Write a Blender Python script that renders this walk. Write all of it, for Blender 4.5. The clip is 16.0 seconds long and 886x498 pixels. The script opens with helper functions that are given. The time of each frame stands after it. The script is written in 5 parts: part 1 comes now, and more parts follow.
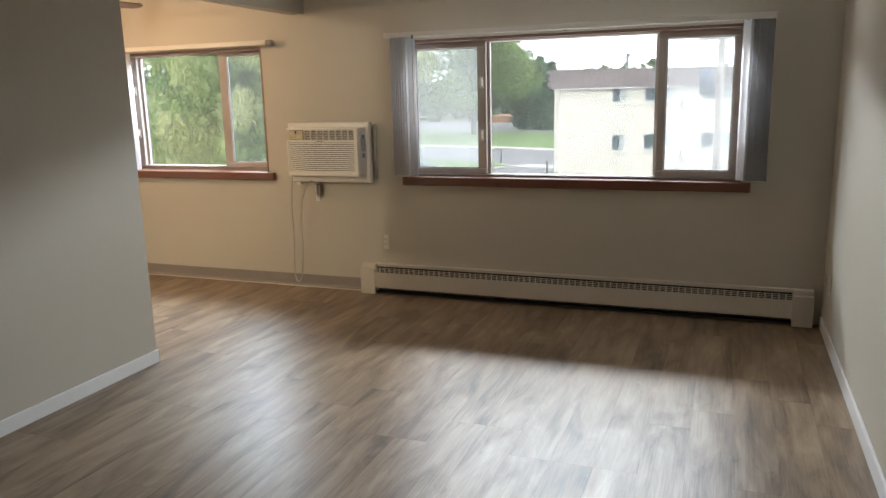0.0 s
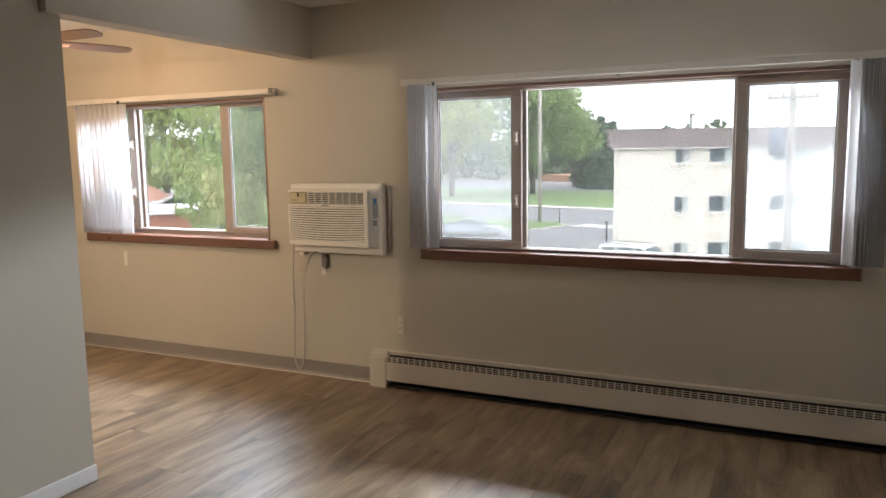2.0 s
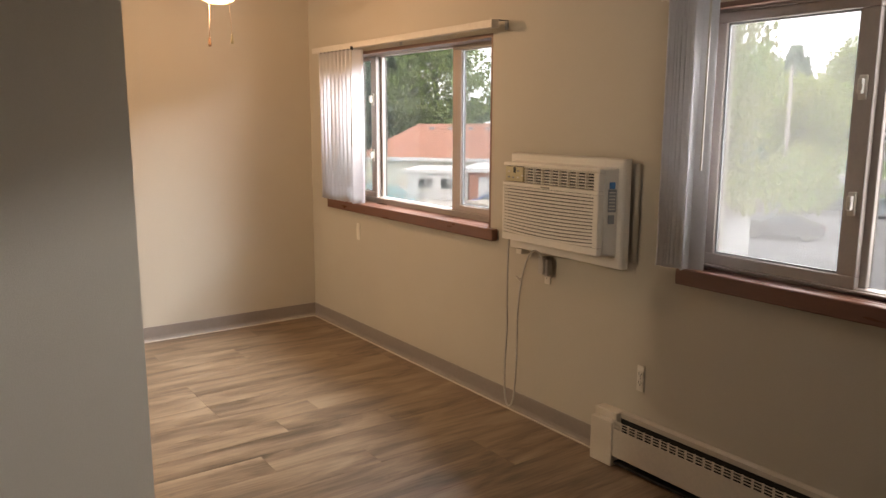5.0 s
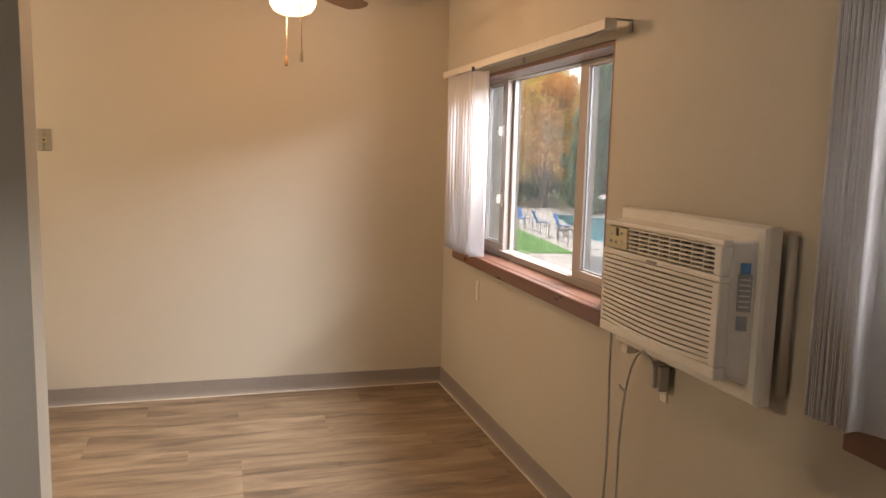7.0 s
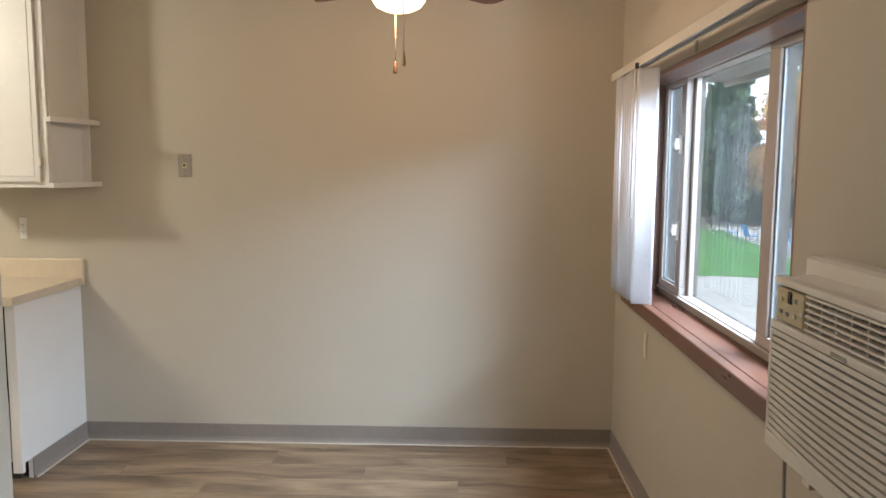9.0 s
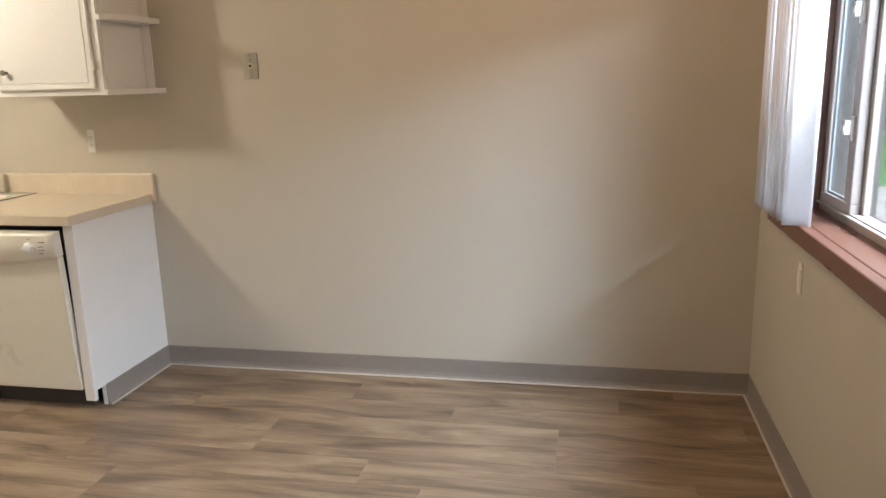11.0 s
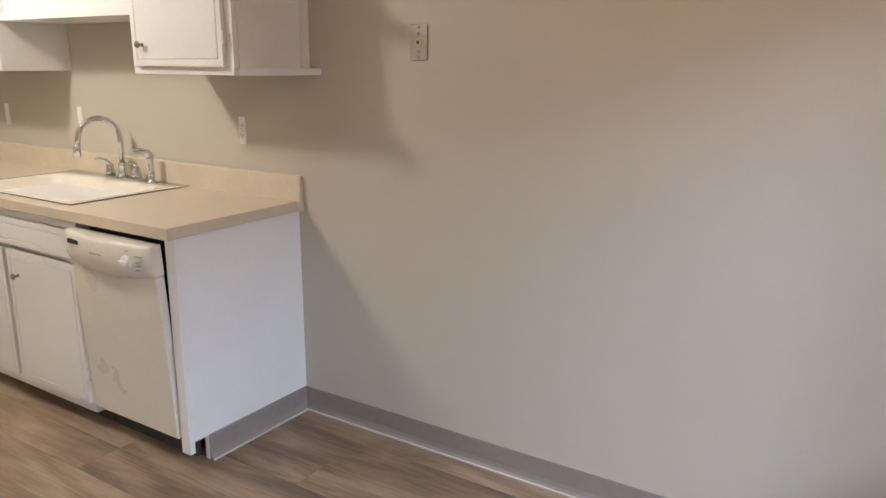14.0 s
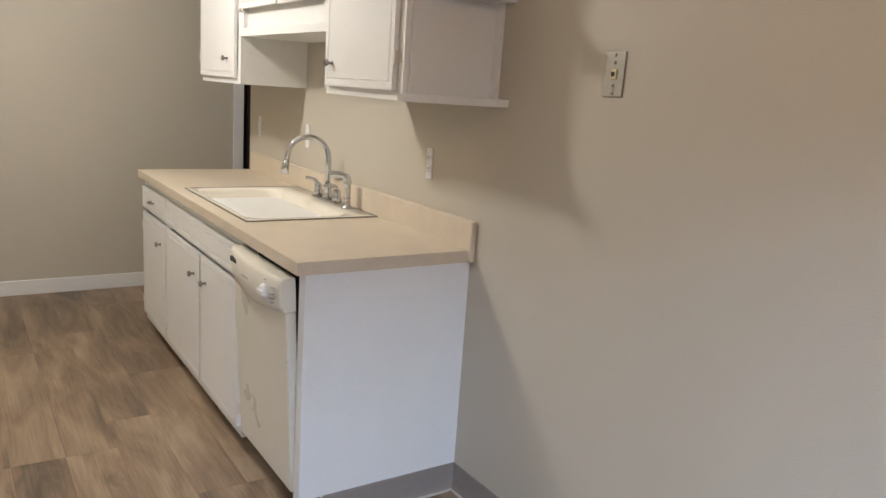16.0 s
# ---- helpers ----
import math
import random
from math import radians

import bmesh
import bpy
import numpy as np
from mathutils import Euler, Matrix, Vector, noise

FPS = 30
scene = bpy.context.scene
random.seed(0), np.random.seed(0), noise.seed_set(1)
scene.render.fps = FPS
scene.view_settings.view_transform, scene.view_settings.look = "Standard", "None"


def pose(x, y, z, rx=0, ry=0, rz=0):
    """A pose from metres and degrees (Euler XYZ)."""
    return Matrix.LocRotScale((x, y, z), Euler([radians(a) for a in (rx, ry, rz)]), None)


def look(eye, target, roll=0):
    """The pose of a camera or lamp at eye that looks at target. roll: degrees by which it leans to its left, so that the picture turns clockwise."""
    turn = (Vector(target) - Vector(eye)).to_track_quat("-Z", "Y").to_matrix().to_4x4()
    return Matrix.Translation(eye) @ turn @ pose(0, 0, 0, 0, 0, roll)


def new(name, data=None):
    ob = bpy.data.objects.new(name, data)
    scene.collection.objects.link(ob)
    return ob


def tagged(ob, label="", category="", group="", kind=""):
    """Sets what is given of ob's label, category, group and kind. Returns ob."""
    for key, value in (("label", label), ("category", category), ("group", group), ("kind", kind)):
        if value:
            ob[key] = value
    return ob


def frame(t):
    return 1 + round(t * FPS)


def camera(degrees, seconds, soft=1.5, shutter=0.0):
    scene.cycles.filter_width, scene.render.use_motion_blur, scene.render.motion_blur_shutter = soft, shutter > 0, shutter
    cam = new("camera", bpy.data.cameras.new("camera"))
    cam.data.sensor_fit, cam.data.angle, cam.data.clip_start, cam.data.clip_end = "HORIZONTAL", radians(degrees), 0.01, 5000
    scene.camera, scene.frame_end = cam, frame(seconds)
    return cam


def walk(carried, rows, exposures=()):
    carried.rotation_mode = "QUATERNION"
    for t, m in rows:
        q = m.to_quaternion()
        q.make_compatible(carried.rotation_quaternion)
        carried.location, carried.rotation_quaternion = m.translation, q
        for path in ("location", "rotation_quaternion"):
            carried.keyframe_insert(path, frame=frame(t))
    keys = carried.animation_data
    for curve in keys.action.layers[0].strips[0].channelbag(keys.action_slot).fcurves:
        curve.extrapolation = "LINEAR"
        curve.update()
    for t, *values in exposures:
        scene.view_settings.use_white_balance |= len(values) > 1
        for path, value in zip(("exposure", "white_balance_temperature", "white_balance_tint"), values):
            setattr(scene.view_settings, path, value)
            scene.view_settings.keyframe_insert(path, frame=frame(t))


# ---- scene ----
cam = camera(61.1, 16.0)
PATH = [
    (0, (-0.057, 0.397, 1.542), (-0.759, 2.226, 1.136), -1.4),
    (0.5, (-0.12, 0.606, 1.533), (-0.838, 2.427, 1.119), -1.1),
    (1, (-0.154, 0.827, 1.545), (-0.92, 2.642, 1.201), -1.2),
    (1.5, (-0.265, 1.094, 1.536), (-1.025, 2.927, 1.283), -1.7),
    (2, (-0.218, 1.407, 1.53), (-1.069, 3.199, 1.277), -0.9),
    (2.5, (-0.246, 1.695, 1.533), (-1.178, 3.442, 1.251), -0.7),
    (3, (-0.353, 1.966, 1.522), (-1.332, 3.696, 1.3), -1.6),
    (3.5, (-0.355, 2.262, 1.491), (-1.539, 3.863, 1.31), -0.9),
    (4, (-0.379, 2.572, 1.505), (-1.786, 3.972, 1.26), 0.8),
    (6.5, (-0.922, 4.023, 1.511), (-2.721, 4.845, 1.216), -0.6),
    (7, (-1.071, 4.274, 1.51), (-2.973, 4.838, 1.255), 1.4),
    (7.5, (-1.279, 4.409, 1.514), (-3.232, 4.77, 1.28), 0.9),
    (8, (-1.47, 4.509, 1.544), (-3.444, 4.79, 1.389), 0.0),
    (8.5, (-1.583, 4.661, 1.545), (-3.575, 4.769, 1.404), 0.5),
    (9, (-1.706, 4.836, 1.529), (-3.694, 4.781, 1.311), 0.4),
    (11.5, (-2.5, 4.94, 1.449), (-4.392, 4.469, 1.0), -1.2),
    (12, (-2.717, 4.883, 1.463), (-4.58, 4.292, 1.041), -0.6),
    (12.5, (-2.905, 4.852, 1.464), (-4.716, 4.108, 1.054), -1.0),
    (13, (-3.118, 4.899, 1.47), (-4.831, 3.97, 1.021), -0.4),
    (13.5, (-3.294, 4.905, 1.463), (-4.937, 3.874, 0.976), -0.1),
    (14, (-3.506, 4.862, 1.463), (-5.137, 3.811, 0.979), 0.3),
    (14.5, (-3.732, 4.818, 1.461), (-5.351, 3.744, 0.987), 1.1),
    (15, (-3.94, 4.876, 1.458), (-5.383, 3.574, 0.985), 3.1),
    (15.5, (-4.072, 4.885, 1.466), (-5.32, 3.394, 0.999), 3.6),
    (16, (-4.202, 4.824, 1.459), (-5.291, 3.199, 1.041), 4.0),
]
walk(cam, [(t, look(eye, target, roll)) for t, eye, target, roll in PATH],
     exposures=[(0, 0.75, 6450, 10), (1.5, 0.8, 6400, 12), (3.5, 0.6, 6900, 16), (7, 0.32, 7450, 20), (8.0, 0.3, 6150, 10), (9, 0.22, 5800, 8), (11.5, 0.25, 6000, 12), (14, 0.14, 5600, 15), (15, 0.12, 5450, 14), (16, 0.12, 5400, 12)])

# ---- world, sun and lamps ----
world = bpy.data.worlds.new("overcast_sky")
scene.world = world
world.use_nodes = True
wn, wl = world.node_tree.nodes, world.node_tree.links
wn.clear()
sky = wn.new("ShaderNodeTexSky")
sky.sky_type, sky.sun_disc = "NISHITA", False
sky.sun_elevation, sky.sun_rotation = radians(40), radians(150)
cloud = wn.new("ShaderNodeMix")
cloud.data_type = "RGBA"
cloud.inputs[0].default_value = 0.8
cloud.inputs[7].default_value = (285.0, 295.0, 308.0, 1)
back = wn.new("ShaderNodeBackground")
back.inputs[1].default_value = 0.075
wout = wn.new("ShaderNodeOutputWorld")
wl.new(sky.outputs[0], cloud.inputs[6])
wl.new(cloud.outputs[2], back.inputs[0])
wl.new(back.outputs[0], wout.inputs[0])


def lamp(name, kind, m, energy, colour, **kw):
    data = bpy.data.lights.new(name, kind)
    data.energy, data.color = energy, colour
    for key, value in kw.items():
        setattr(data, key, value)
    ob = new(name, data)
    ob.matrix_world = m
    return ob


lamp("sun", "SUN", look((0, 0, 0), (-0.45, 0.6, -1.0)), 2.2, (1, 0.96, 0.9), angle=radians(30))
# added fill lamps under the eave, out of view, standing in for the sky's light, one above each window's opening
lamp("skylight_wide_window", "AREA", look((-1.12, 7.55, 2.42), (-1.12, 4.6, 1.0)), 200, (0.84, 0.92, 1.0), shape="RECTANGLE", size=4.4, size_y=0.26)
lamp("skylight_dining_window", "AREA", look((-4.2, 6.75, 2.47), (-4.4, 6.2, 0.6)), 255, (0.74, 0.87, 1.0), shape="RECTANGLE", size=1.7, size_y=0.9)
# added fill lamp below the wide window's sill, out of view, standing in for daylight bounced off the ground
lamp("ground_bounce_wide_window", "AREA", look((-1.12, 6.7, 0.2), (-1.12, 4.2, 2.2)), 105, (0.9, 0.95, 1.0), shape="RECTANGLE", size=4.0, size_y=0.5)
# the lit bowl of the ceiling fan and the kitchen's ceiling light
lamp("fan_bulb", "POINT", pose(-4.558, 4.587, 2.14), 21, (1.0, 0.62, 0.35), shadow_soft_size=0.06)
lamp("kitchen_bulb", "POINT", pose(-4.35, 1.5, 2.33), 63, (1.0, 0.87, 0.67), shadow_soft_size=0.1)


# ---- materials ----
def material(name, base, rough=0.5, metal=0.0, vary=0.1, scale=6.0, fine=60.0, bump=0.1, spec=0.5, stretch=(1, 1, 1), random=0.0):
    """A painted, moulded or metal surface: colour that varies at two scales, fine relief and uneven gloss."""
    mat = bpy.data.materials.new(name)
    mat.use_nodes = True
    n, l = mat.node_tree.nodes, mat.node_tree.links
    bsdf = n["Principled BSDF"]
    bsdf.inputs["Metallic"].default_value = metal
    bsdf.inputs["Specular IOR Level"].default_value = spec
    co, mp = n.new("ShaderNodeTexCoord"), n.new("ShaderNodeMapping")
    mp.inputs["Scale"].default_value = stretch
    l.new(co.outputs["Object"], mp.inputs[0])
    big, small = n.new("ShaderNodeTexNoise"), n.new("ShaderNodeTexNoise")
    for node, s, d in ((big, scale, 3), (small, fine, 4)):
        node.inputs["Scale"].default_value, node.inputs["Detail"].default_value = s, d
        l.new(mp.outputs[0], node.inputs["Vector"])
    mean = n.new("ShaderNodeMath")
    mean.operation = "ADD"
    l.new(big.outputs[0], mean.inputs[0])
    l.new(small.outputs[0], mean.inputs[1])
    rng = n.new("ShaderNodeMapRange")
    rng.inputs[1].default_value, rng.inputs[2].default_value = 0.7, 1.3
    rng.inputs[3].default_value, rng.inputs[4].default_value = 1 - vary, 1 + vary
    l.new(mean.outputs[0], rng.inputs[0])
    last = rng.outputs[0]
    if random:
        info, ra, mu = n.new("ShaderNodeObjectInfo"), n.new("ShaderNodeMapRange"), n.new("ShaderNodeMath")
        ra.inputs[3].default_value, ra.inputs[4].default_value = 1 - random, 1 + random
        l.new(info.outputs["Random"], ra.inputs[0])
        mu.operation = "MULTIPLY"
        l.new(last, mu.inputs[0])
        l.new(ra.outputs[0], mu.inputs[1])
        last = mu.outputs[0]
    mul = n.new("ShaderNodeVectorMath")
    mul.operation = "SCALE"
    mul.inputs[0].default_value = base
    l.new(last, mul.inputs["Scale"])
    l.new(mul.outputs[0], bsdf.inputs["Base Color"])
    rr = n.new("ShaderNodeMapRange")
    rr.inputs[3].default_value, rr.inputs[4].default_value = max(0.02, rough - 0.08), min(1, rough + 0.08)
    l.new(big.outputs[0], rr.inputs[0])
    l.new(rr.outputs[0], bsdf.inputs["Roughness"])
    if bump:
        bm = n.new("ShaderNodeBump")
        bm.inputs["Strength"].default_value, bm.inputs["Distance"].default_value = bump, 0.004
        l.new(small.outputs[0], bm.inputs["Height"])
        l.new(bm.outputs[0], bsdf.inputs["Normal"])
    return mat


def glass_material(name, tint=(1, 1, 1), gloss=0.0, dust_haze=0.0):
    """Sheet glass greyed to dim the view outdoors, with a film that hazes it and a sheen that grows toward grazing."""
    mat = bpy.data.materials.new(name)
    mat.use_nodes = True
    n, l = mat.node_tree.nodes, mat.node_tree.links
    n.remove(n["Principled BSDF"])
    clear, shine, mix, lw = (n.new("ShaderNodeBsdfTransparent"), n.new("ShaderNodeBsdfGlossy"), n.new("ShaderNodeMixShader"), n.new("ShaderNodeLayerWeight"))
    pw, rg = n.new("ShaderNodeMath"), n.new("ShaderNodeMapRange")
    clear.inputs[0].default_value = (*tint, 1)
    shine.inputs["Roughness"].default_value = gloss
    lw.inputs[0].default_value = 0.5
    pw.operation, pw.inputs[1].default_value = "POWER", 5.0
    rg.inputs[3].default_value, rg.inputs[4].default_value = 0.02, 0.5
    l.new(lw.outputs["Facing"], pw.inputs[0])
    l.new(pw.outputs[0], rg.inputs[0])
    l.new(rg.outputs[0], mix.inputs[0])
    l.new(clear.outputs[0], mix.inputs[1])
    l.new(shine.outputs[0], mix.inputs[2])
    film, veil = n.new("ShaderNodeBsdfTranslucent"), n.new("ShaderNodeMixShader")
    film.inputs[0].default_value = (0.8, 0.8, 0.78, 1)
    veil.inputs[0].default_value = dust_haze
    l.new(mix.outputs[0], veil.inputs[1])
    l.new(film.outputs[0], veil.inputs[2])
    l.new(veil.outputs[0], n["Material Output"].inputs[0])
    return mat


def plank_material(name):
    """Grey-brown vinyl plank: long grain, cloudy bands, knots, each plank its own tone."""
    mat = bpy.data.materials.new(name)
    mat.use_nodes = True
    n, l = mat.node_tree.nodes, mat.node_tree.links
    bsdf = n["Principled BSDF"]
    co, info, off, add = n.new("ShaderNodeTexCoord"), n.new("ShaderNodeObjectInfo"), n.new("ShaderNodeVectorMath"), n.new("ShaderNodeVectorMath")
    off.operation, add.operation = "SCALE", "ADD"
    off.inputs[0].default_value = (13.0, 29.0, 7.0)
    l.new(info.outputs["Random"], off.inputs["Scale"])
    l.new(co.outputs["Object"], add.inputs[0])
    l.new(off.outputs[0], add.inputs[1])

    def noisy(stretch, scale, detail, rough=0.55, distort=0.0):
        mp, t = n.new("ShaderNodeMapping"), n.new("ShaderNodeTexNoise")
        mp.inputs["Scale"].default_value = stretch
        t.inputs["Scale"].default_value, t.inputs["Detail"].default_value = scale, detail
        t.inputs["Roughness"].default_value, t.inputs["Distortion"].default_value = rough, distort
        l.new(add.outputs[0], mp.inputs[0])
        l.new(mp.outputs[0], t.inputs["Vector"])
        return t.outputs[0]

    cloudy = noisy((3.6, 0.75, 1), 2.2, 5, 0.55, 0.8)
    grain = noisy((30, 0.9, 1), 4.0, 5, 0.62, 0.4)
    knots = noisy((9.0, 2.6, 1), 1.6, 3, 0.5, 1.4)
    ramp = n.new("ShaderNodeValToRGB")
    e = ramp.color_ramp.elements
    e[0].position, e[0].color = 0.33, (0.088, 0.062, 0.04, 1)
    e[1].position, e[1].color = 0.67, (0.385, 0.29, 0.188, 1)
    mid = e.new(0.5)
    mid.color = (0.245, 0.17, 0.108, 1)
    mixv = n.new("ShaderNodeMath")
    mixv.operation = "MULTIPLY_ADD"
    mixv.inputs[1].default_value = 0.3
    l.new(grain, mixv.inputs[0])
    half = n.new("ShaderNodeMath")
    half.operation = "MULTIPLY"
    half.inputs[1].default_value = 0.7
    l.new(cloudy, half.inputs[0])
    l.new(half.outputs[0], mixv.inputs[2])
    tone = n.new("ShaderNodeMapRange")
    tone.inputs[3].default_value, tone.inputs[4].default_value = -0.02, 0.02
    l.new(info.outputs["Random"], tone.inputs[0])
    shift = n.new("ShaderNodeMath")
    l.new(mixv.outputs[0], shift.inputs[0])
    l.new(tone.outputs[0], shift.inputs[1])
    l.new(shift.outputs[0], ramp.inputs[0])
    dark = n.new("ShaderNodeMapRange")
    dark.inputs[1].default_value, dark.inputs[2].default_value = 0.66, 0.78
    dark.inputs[3].default_value, dark.inputs[4].default_value = 1.0, 0.62
    l.new(knots, dark.inputs[0])
    sc = n.new("ShaderNodeVectorMath")
    sc.operation = "SCALE"
    l.new(ramp.outputs[0], sc.inputs[0])
    l.new(dark.outputs[0], sc.inputs["Scale"])
    l.new(sc.outputs[0], bsdf.inputs["Base Color"])
    rr = n.new("ShaderNodeMapRange")
    rr.inputs[3].default_value, rr.inputs[4].default_value = 0.29, 0.45
    l.new(grain, rr.inputs[0])
    l.new(rr.outputs[0], bsdf.inputs["Roughness"])
    bump = n.new("ShaderNodeBump")
    bump.inputs["Strength"].default_value, bump.inputs["Distance"].default_value = 0.12, 0.002
    l.new(grain, bump.inputs["Height"])
    l.new(bump.outputs[0], bsdf.inputs["Normal"])
    return mat


WALL = material("greige_wall_paint", (0.53, 0.485, 0.4), 0.6, vary=0.03, scale=1.5, fine=260, bump=0.25)
CEIL = material("ceiling_paint", (0.78, 0.77, 0.74), 0.9, vary=0.04, scale=2, fine=180, bump=0.5)
WHITE = material("white_trim_paint", (0.8, 0.79, 0.77), 0.4, vary=0.03, scale=3, fine=80, bump=0.08)
CABINET = material("white_cabinet_paint", (0.82, 0.81, 0.78), 0.35, vary=0.03, scale=4, fine=120, bump=0.1)
COVE = material("grey_brown_vinyl_base", (0.27, 0.235, 0.21), 0.45, vary=0.06, scale=3, fine=40, bump=0.05)
CAULK = material("pale_caulk", (0.6, 0.54, 0.46), 0.6, vary=0.08, scale=20, fine=90)
PLANK = plank_material("grey_brown_vinyl_plank")
SILLWOOD = material("red_brown_stained_wood", (0.16, 0.07, 0.044), 0.3, vary=0.09, scale=3, fine=26, bump=0.06, stretch=(1, 7, 7))
REVEAL = material("dull_brown_stained_wood", (0.19, 0.105, 0.075), 0.4, vary=0.12, scale=5, fine=40, bump=0.1, stretch=(1, 12, 12))
SASH = material("tan_grey_vinyl_sash", (0.42, 0.37, 0.33), 0.45, vary=0.04, scale=5, fine=80, bump=0.03)
# grey tint dims the bright outdoors; the dust film also paints haze over it
GLASS = glass_material("view_dimming_glass", (0.31, 0.315, 0.315), dust_haze=0.007)
SCREEN = glass_material("dusty_hazed_window_glass", (0.285, 0.295, 0.3), 0.15, dust_haze=0.045)
GLASS_B = glass_material("dining_dimming_glass", (0.31, 0.315, 0.315), dust_haze=0.004)
SCREEN_B = glass_material("dining_dusty_hazed_glass", (0.285, 0.295, 0.3), 0.15, dust_haze=0.009)
VANE = material("pale_blind_vinyl", (0.8, 0.8, 0.82), 0.5, vary=0.04, scale=5, fine=120, bump=0.15)
vn, vl = VANE.node_tree.nodes, VANE.node_tree.links
thin, both = vn.new("ShaderNodeBsdfTranslucent"), vn.new("ShaderNodeMixShader")
thin.inputs[0].default_value = (0.9, 0.9, 0.9, 1)
both.inputs[0].default_value = 0.12
vl.new(vn["Principled BSDF"].outputs[0], both.inputs[1])
vl.new(thin.outputs[0], both.inputs[2])
vl.new(both.outputs[0], vn["Material Output"].inputs[0])
RAIL = material("off_white_blind_rail", (0.66, 0.62, 0.55), 0.45, vary=0.05)
HEATER = material("cream_enamel_heater", (0.62, 0.56, 0.47), 0.4, vary=0.05, scale=4, fine=90, bump=0.04)
# near-black: the underlay, and painted shade inside the heater and dishwasher
DARK = material("dark_gap", (0.015, 0.014, 0.013), 0.8, vary=0.2)
GRILLE = material("grey_fins", (0.3, 0.28, 0.25), 0.4, metal=0.6)
ACWHITE = material("ivory_plastic", (0.78, 0.74, 0.66), 0.35, vary=0.04, scale=6, fine=150, bump=0.05)
# near-black colour that paints shade into recesses and toe kicks
SHADEDARK = material("recess_shade_dark", (0.05, 0.045, 0.04), 0.6)
ACPANEL = material("yellowed_control_panel", (0.56, 0.49, 0.3), 0.4)
PLATE = material("almond_plate", (0.74, 0.7, 0.62), 0.35, vary=0.03)
SLOT = material("socket_slot", (0.03, 0.03, 0.03), 0.6)
STEEL = material("brushed_plate_metal", (0.36, 0.34, 0.3), 0.35, metal=0.7)
CHROME = material("chrome", (0.6, 0.6, 0.6), 0.08, metal=1.0, vary=0.02, bump=0)
KNOB = material("brushed_nickel", (0.35, 0.32, 0.29), 0.3, metal=1.0)
LAMINATE = material("beige_speckled_laminate", (0.65, 0.56, 0.43), 0.35, vary=0.08, scale=8, fine=220, bump=0.02)
SINKM = material("bisque_enamel", (0.84, 0.79, 0.67), 0.15, vary=0.02)
RIM = material("sink_rim_metal", (0.3, 0.28, 0.25), 0.3, metal=1.0)
DISH = material("bisque_appliance_enamel", (0.74, 0.7, 0.59), 0.3, vary=0.03)
CORD = material("grey_cord", (0.5, 0.47, 0.43), 0.5)
BLUE = material("blue_sticker", (0.08, 0.25, 0.55), 0.5)
GREYLAB = material("grey_label", (0.3, 0.31, 0.31), 0.5)
FANWOOD = material("brown_fan_blade", (0.16, 0.09, 0.05), 0.4, vary=0.2, stretch=(2, 14, 14))
# lightened so that the fan's colour carries the bowl's glow
BRASS = material("glow_lightened_fan_metal", (0.72, 0.6, 0.45), 0.35, metal=0.2)
BOWL = bpy.data.materials.new("lit_frosted_glass")
BOWL.use_nodes = True
BOWL.node_tree.nodes["Principled BSDF"].inputs["Base Color"].default_value = (0.9, 0.85, 0.75, 1)
BOWL.node_tree.nodes["Principled BSDF"].inputs["Emission Color"].default_value = (1, 0.66, 0.34, 1)
BOWL.node_tree.nodes["Principled BSDF"].inputs["Emission Strength"].default_value = 4.0


# ---- shapes ----
def add_box(bm, x0, x1, y0, y1, z0, z1, bevel=0.0):
    v = [bm.verts.new(p) for p in ((x0, y0, z0), (x1, y0, z0), (x1, y1, z0), (x0, y1, z0), (x0, y0, z1), (x1, y0, z1), (x1, y1, z1), (x0, y1, z1))]
    f = [bm.faces.new([v[i] for i in q]) for q in ((3, 2, 1, 0), (4, 5, 6, 7), (0, 1, 5, 4), (1, 2, 6, 5), (2, 3, 7, 6), (3, 0, 4, 7))]
    if bevel:
        bmesh.ops.bevel(bm, geom=list({e for g in f for e in g.edges}), offset=bevel, segments=2, affect="EDGES", profile=0.5)
    return bm


def box(x0, x1, y0, y1, z0, z1, bevel=0.0):
    return add_box(bmesh.new(), x0, x1, y0, y1, z0, z1, bevel)


def boxes(*rows, bevel=0.0):
    bm = bmesh.new()
    for r in rows:
        b = box(*r, bevel=bevel)
        me = bpy.data.meshes.new("tmp")
        b.to_mesh(me)
        bm.from_mesh(me)
        bpy.data.meshes.remove(me)
        b.free()
    return bm


def add_tube(bm, points, radius, sides=10, caps=True):
    """A round bar along points; radius may be one number or one for each point."""
    pts = [Vector(p) for p in points]
    rs = radius if isinstance(radius, (list, tuple)) else [radius] * len(pts)
    rings, side = [], None
    for i, p in enumerate(pts):
        d = (pts[min(i + 1, len(pts) - 1)] - pts[max(i - 1, 0)]).normalized()
        if side is None:
            side = d.orthogonal().normalized()
        side = (side - d * side.dot(d)).normalized()
        other = d.cross(side)
        rings.append([bm.verts.new(p + rs[i] * (math.cos(a) * side + math.sin(a) * other)) for a in (2 * math.pi * k / sides for k in range(sides))])
    for a, b in zip(rings, rings[1:]):
        for k in range(sides):
            f = bm.faces.new((a[k], a[(k + 1) % sides], b[(k + 1) % sides], b[k]))
            f.smooth = True
    if caps:
        bm.faces.new(rings[0][::-1])
        bm.faces.new(rings[-1])
    return bm


def tube(points, radius, sides=10):
    return add_tube(bmesh.new(), points, radius, sides)


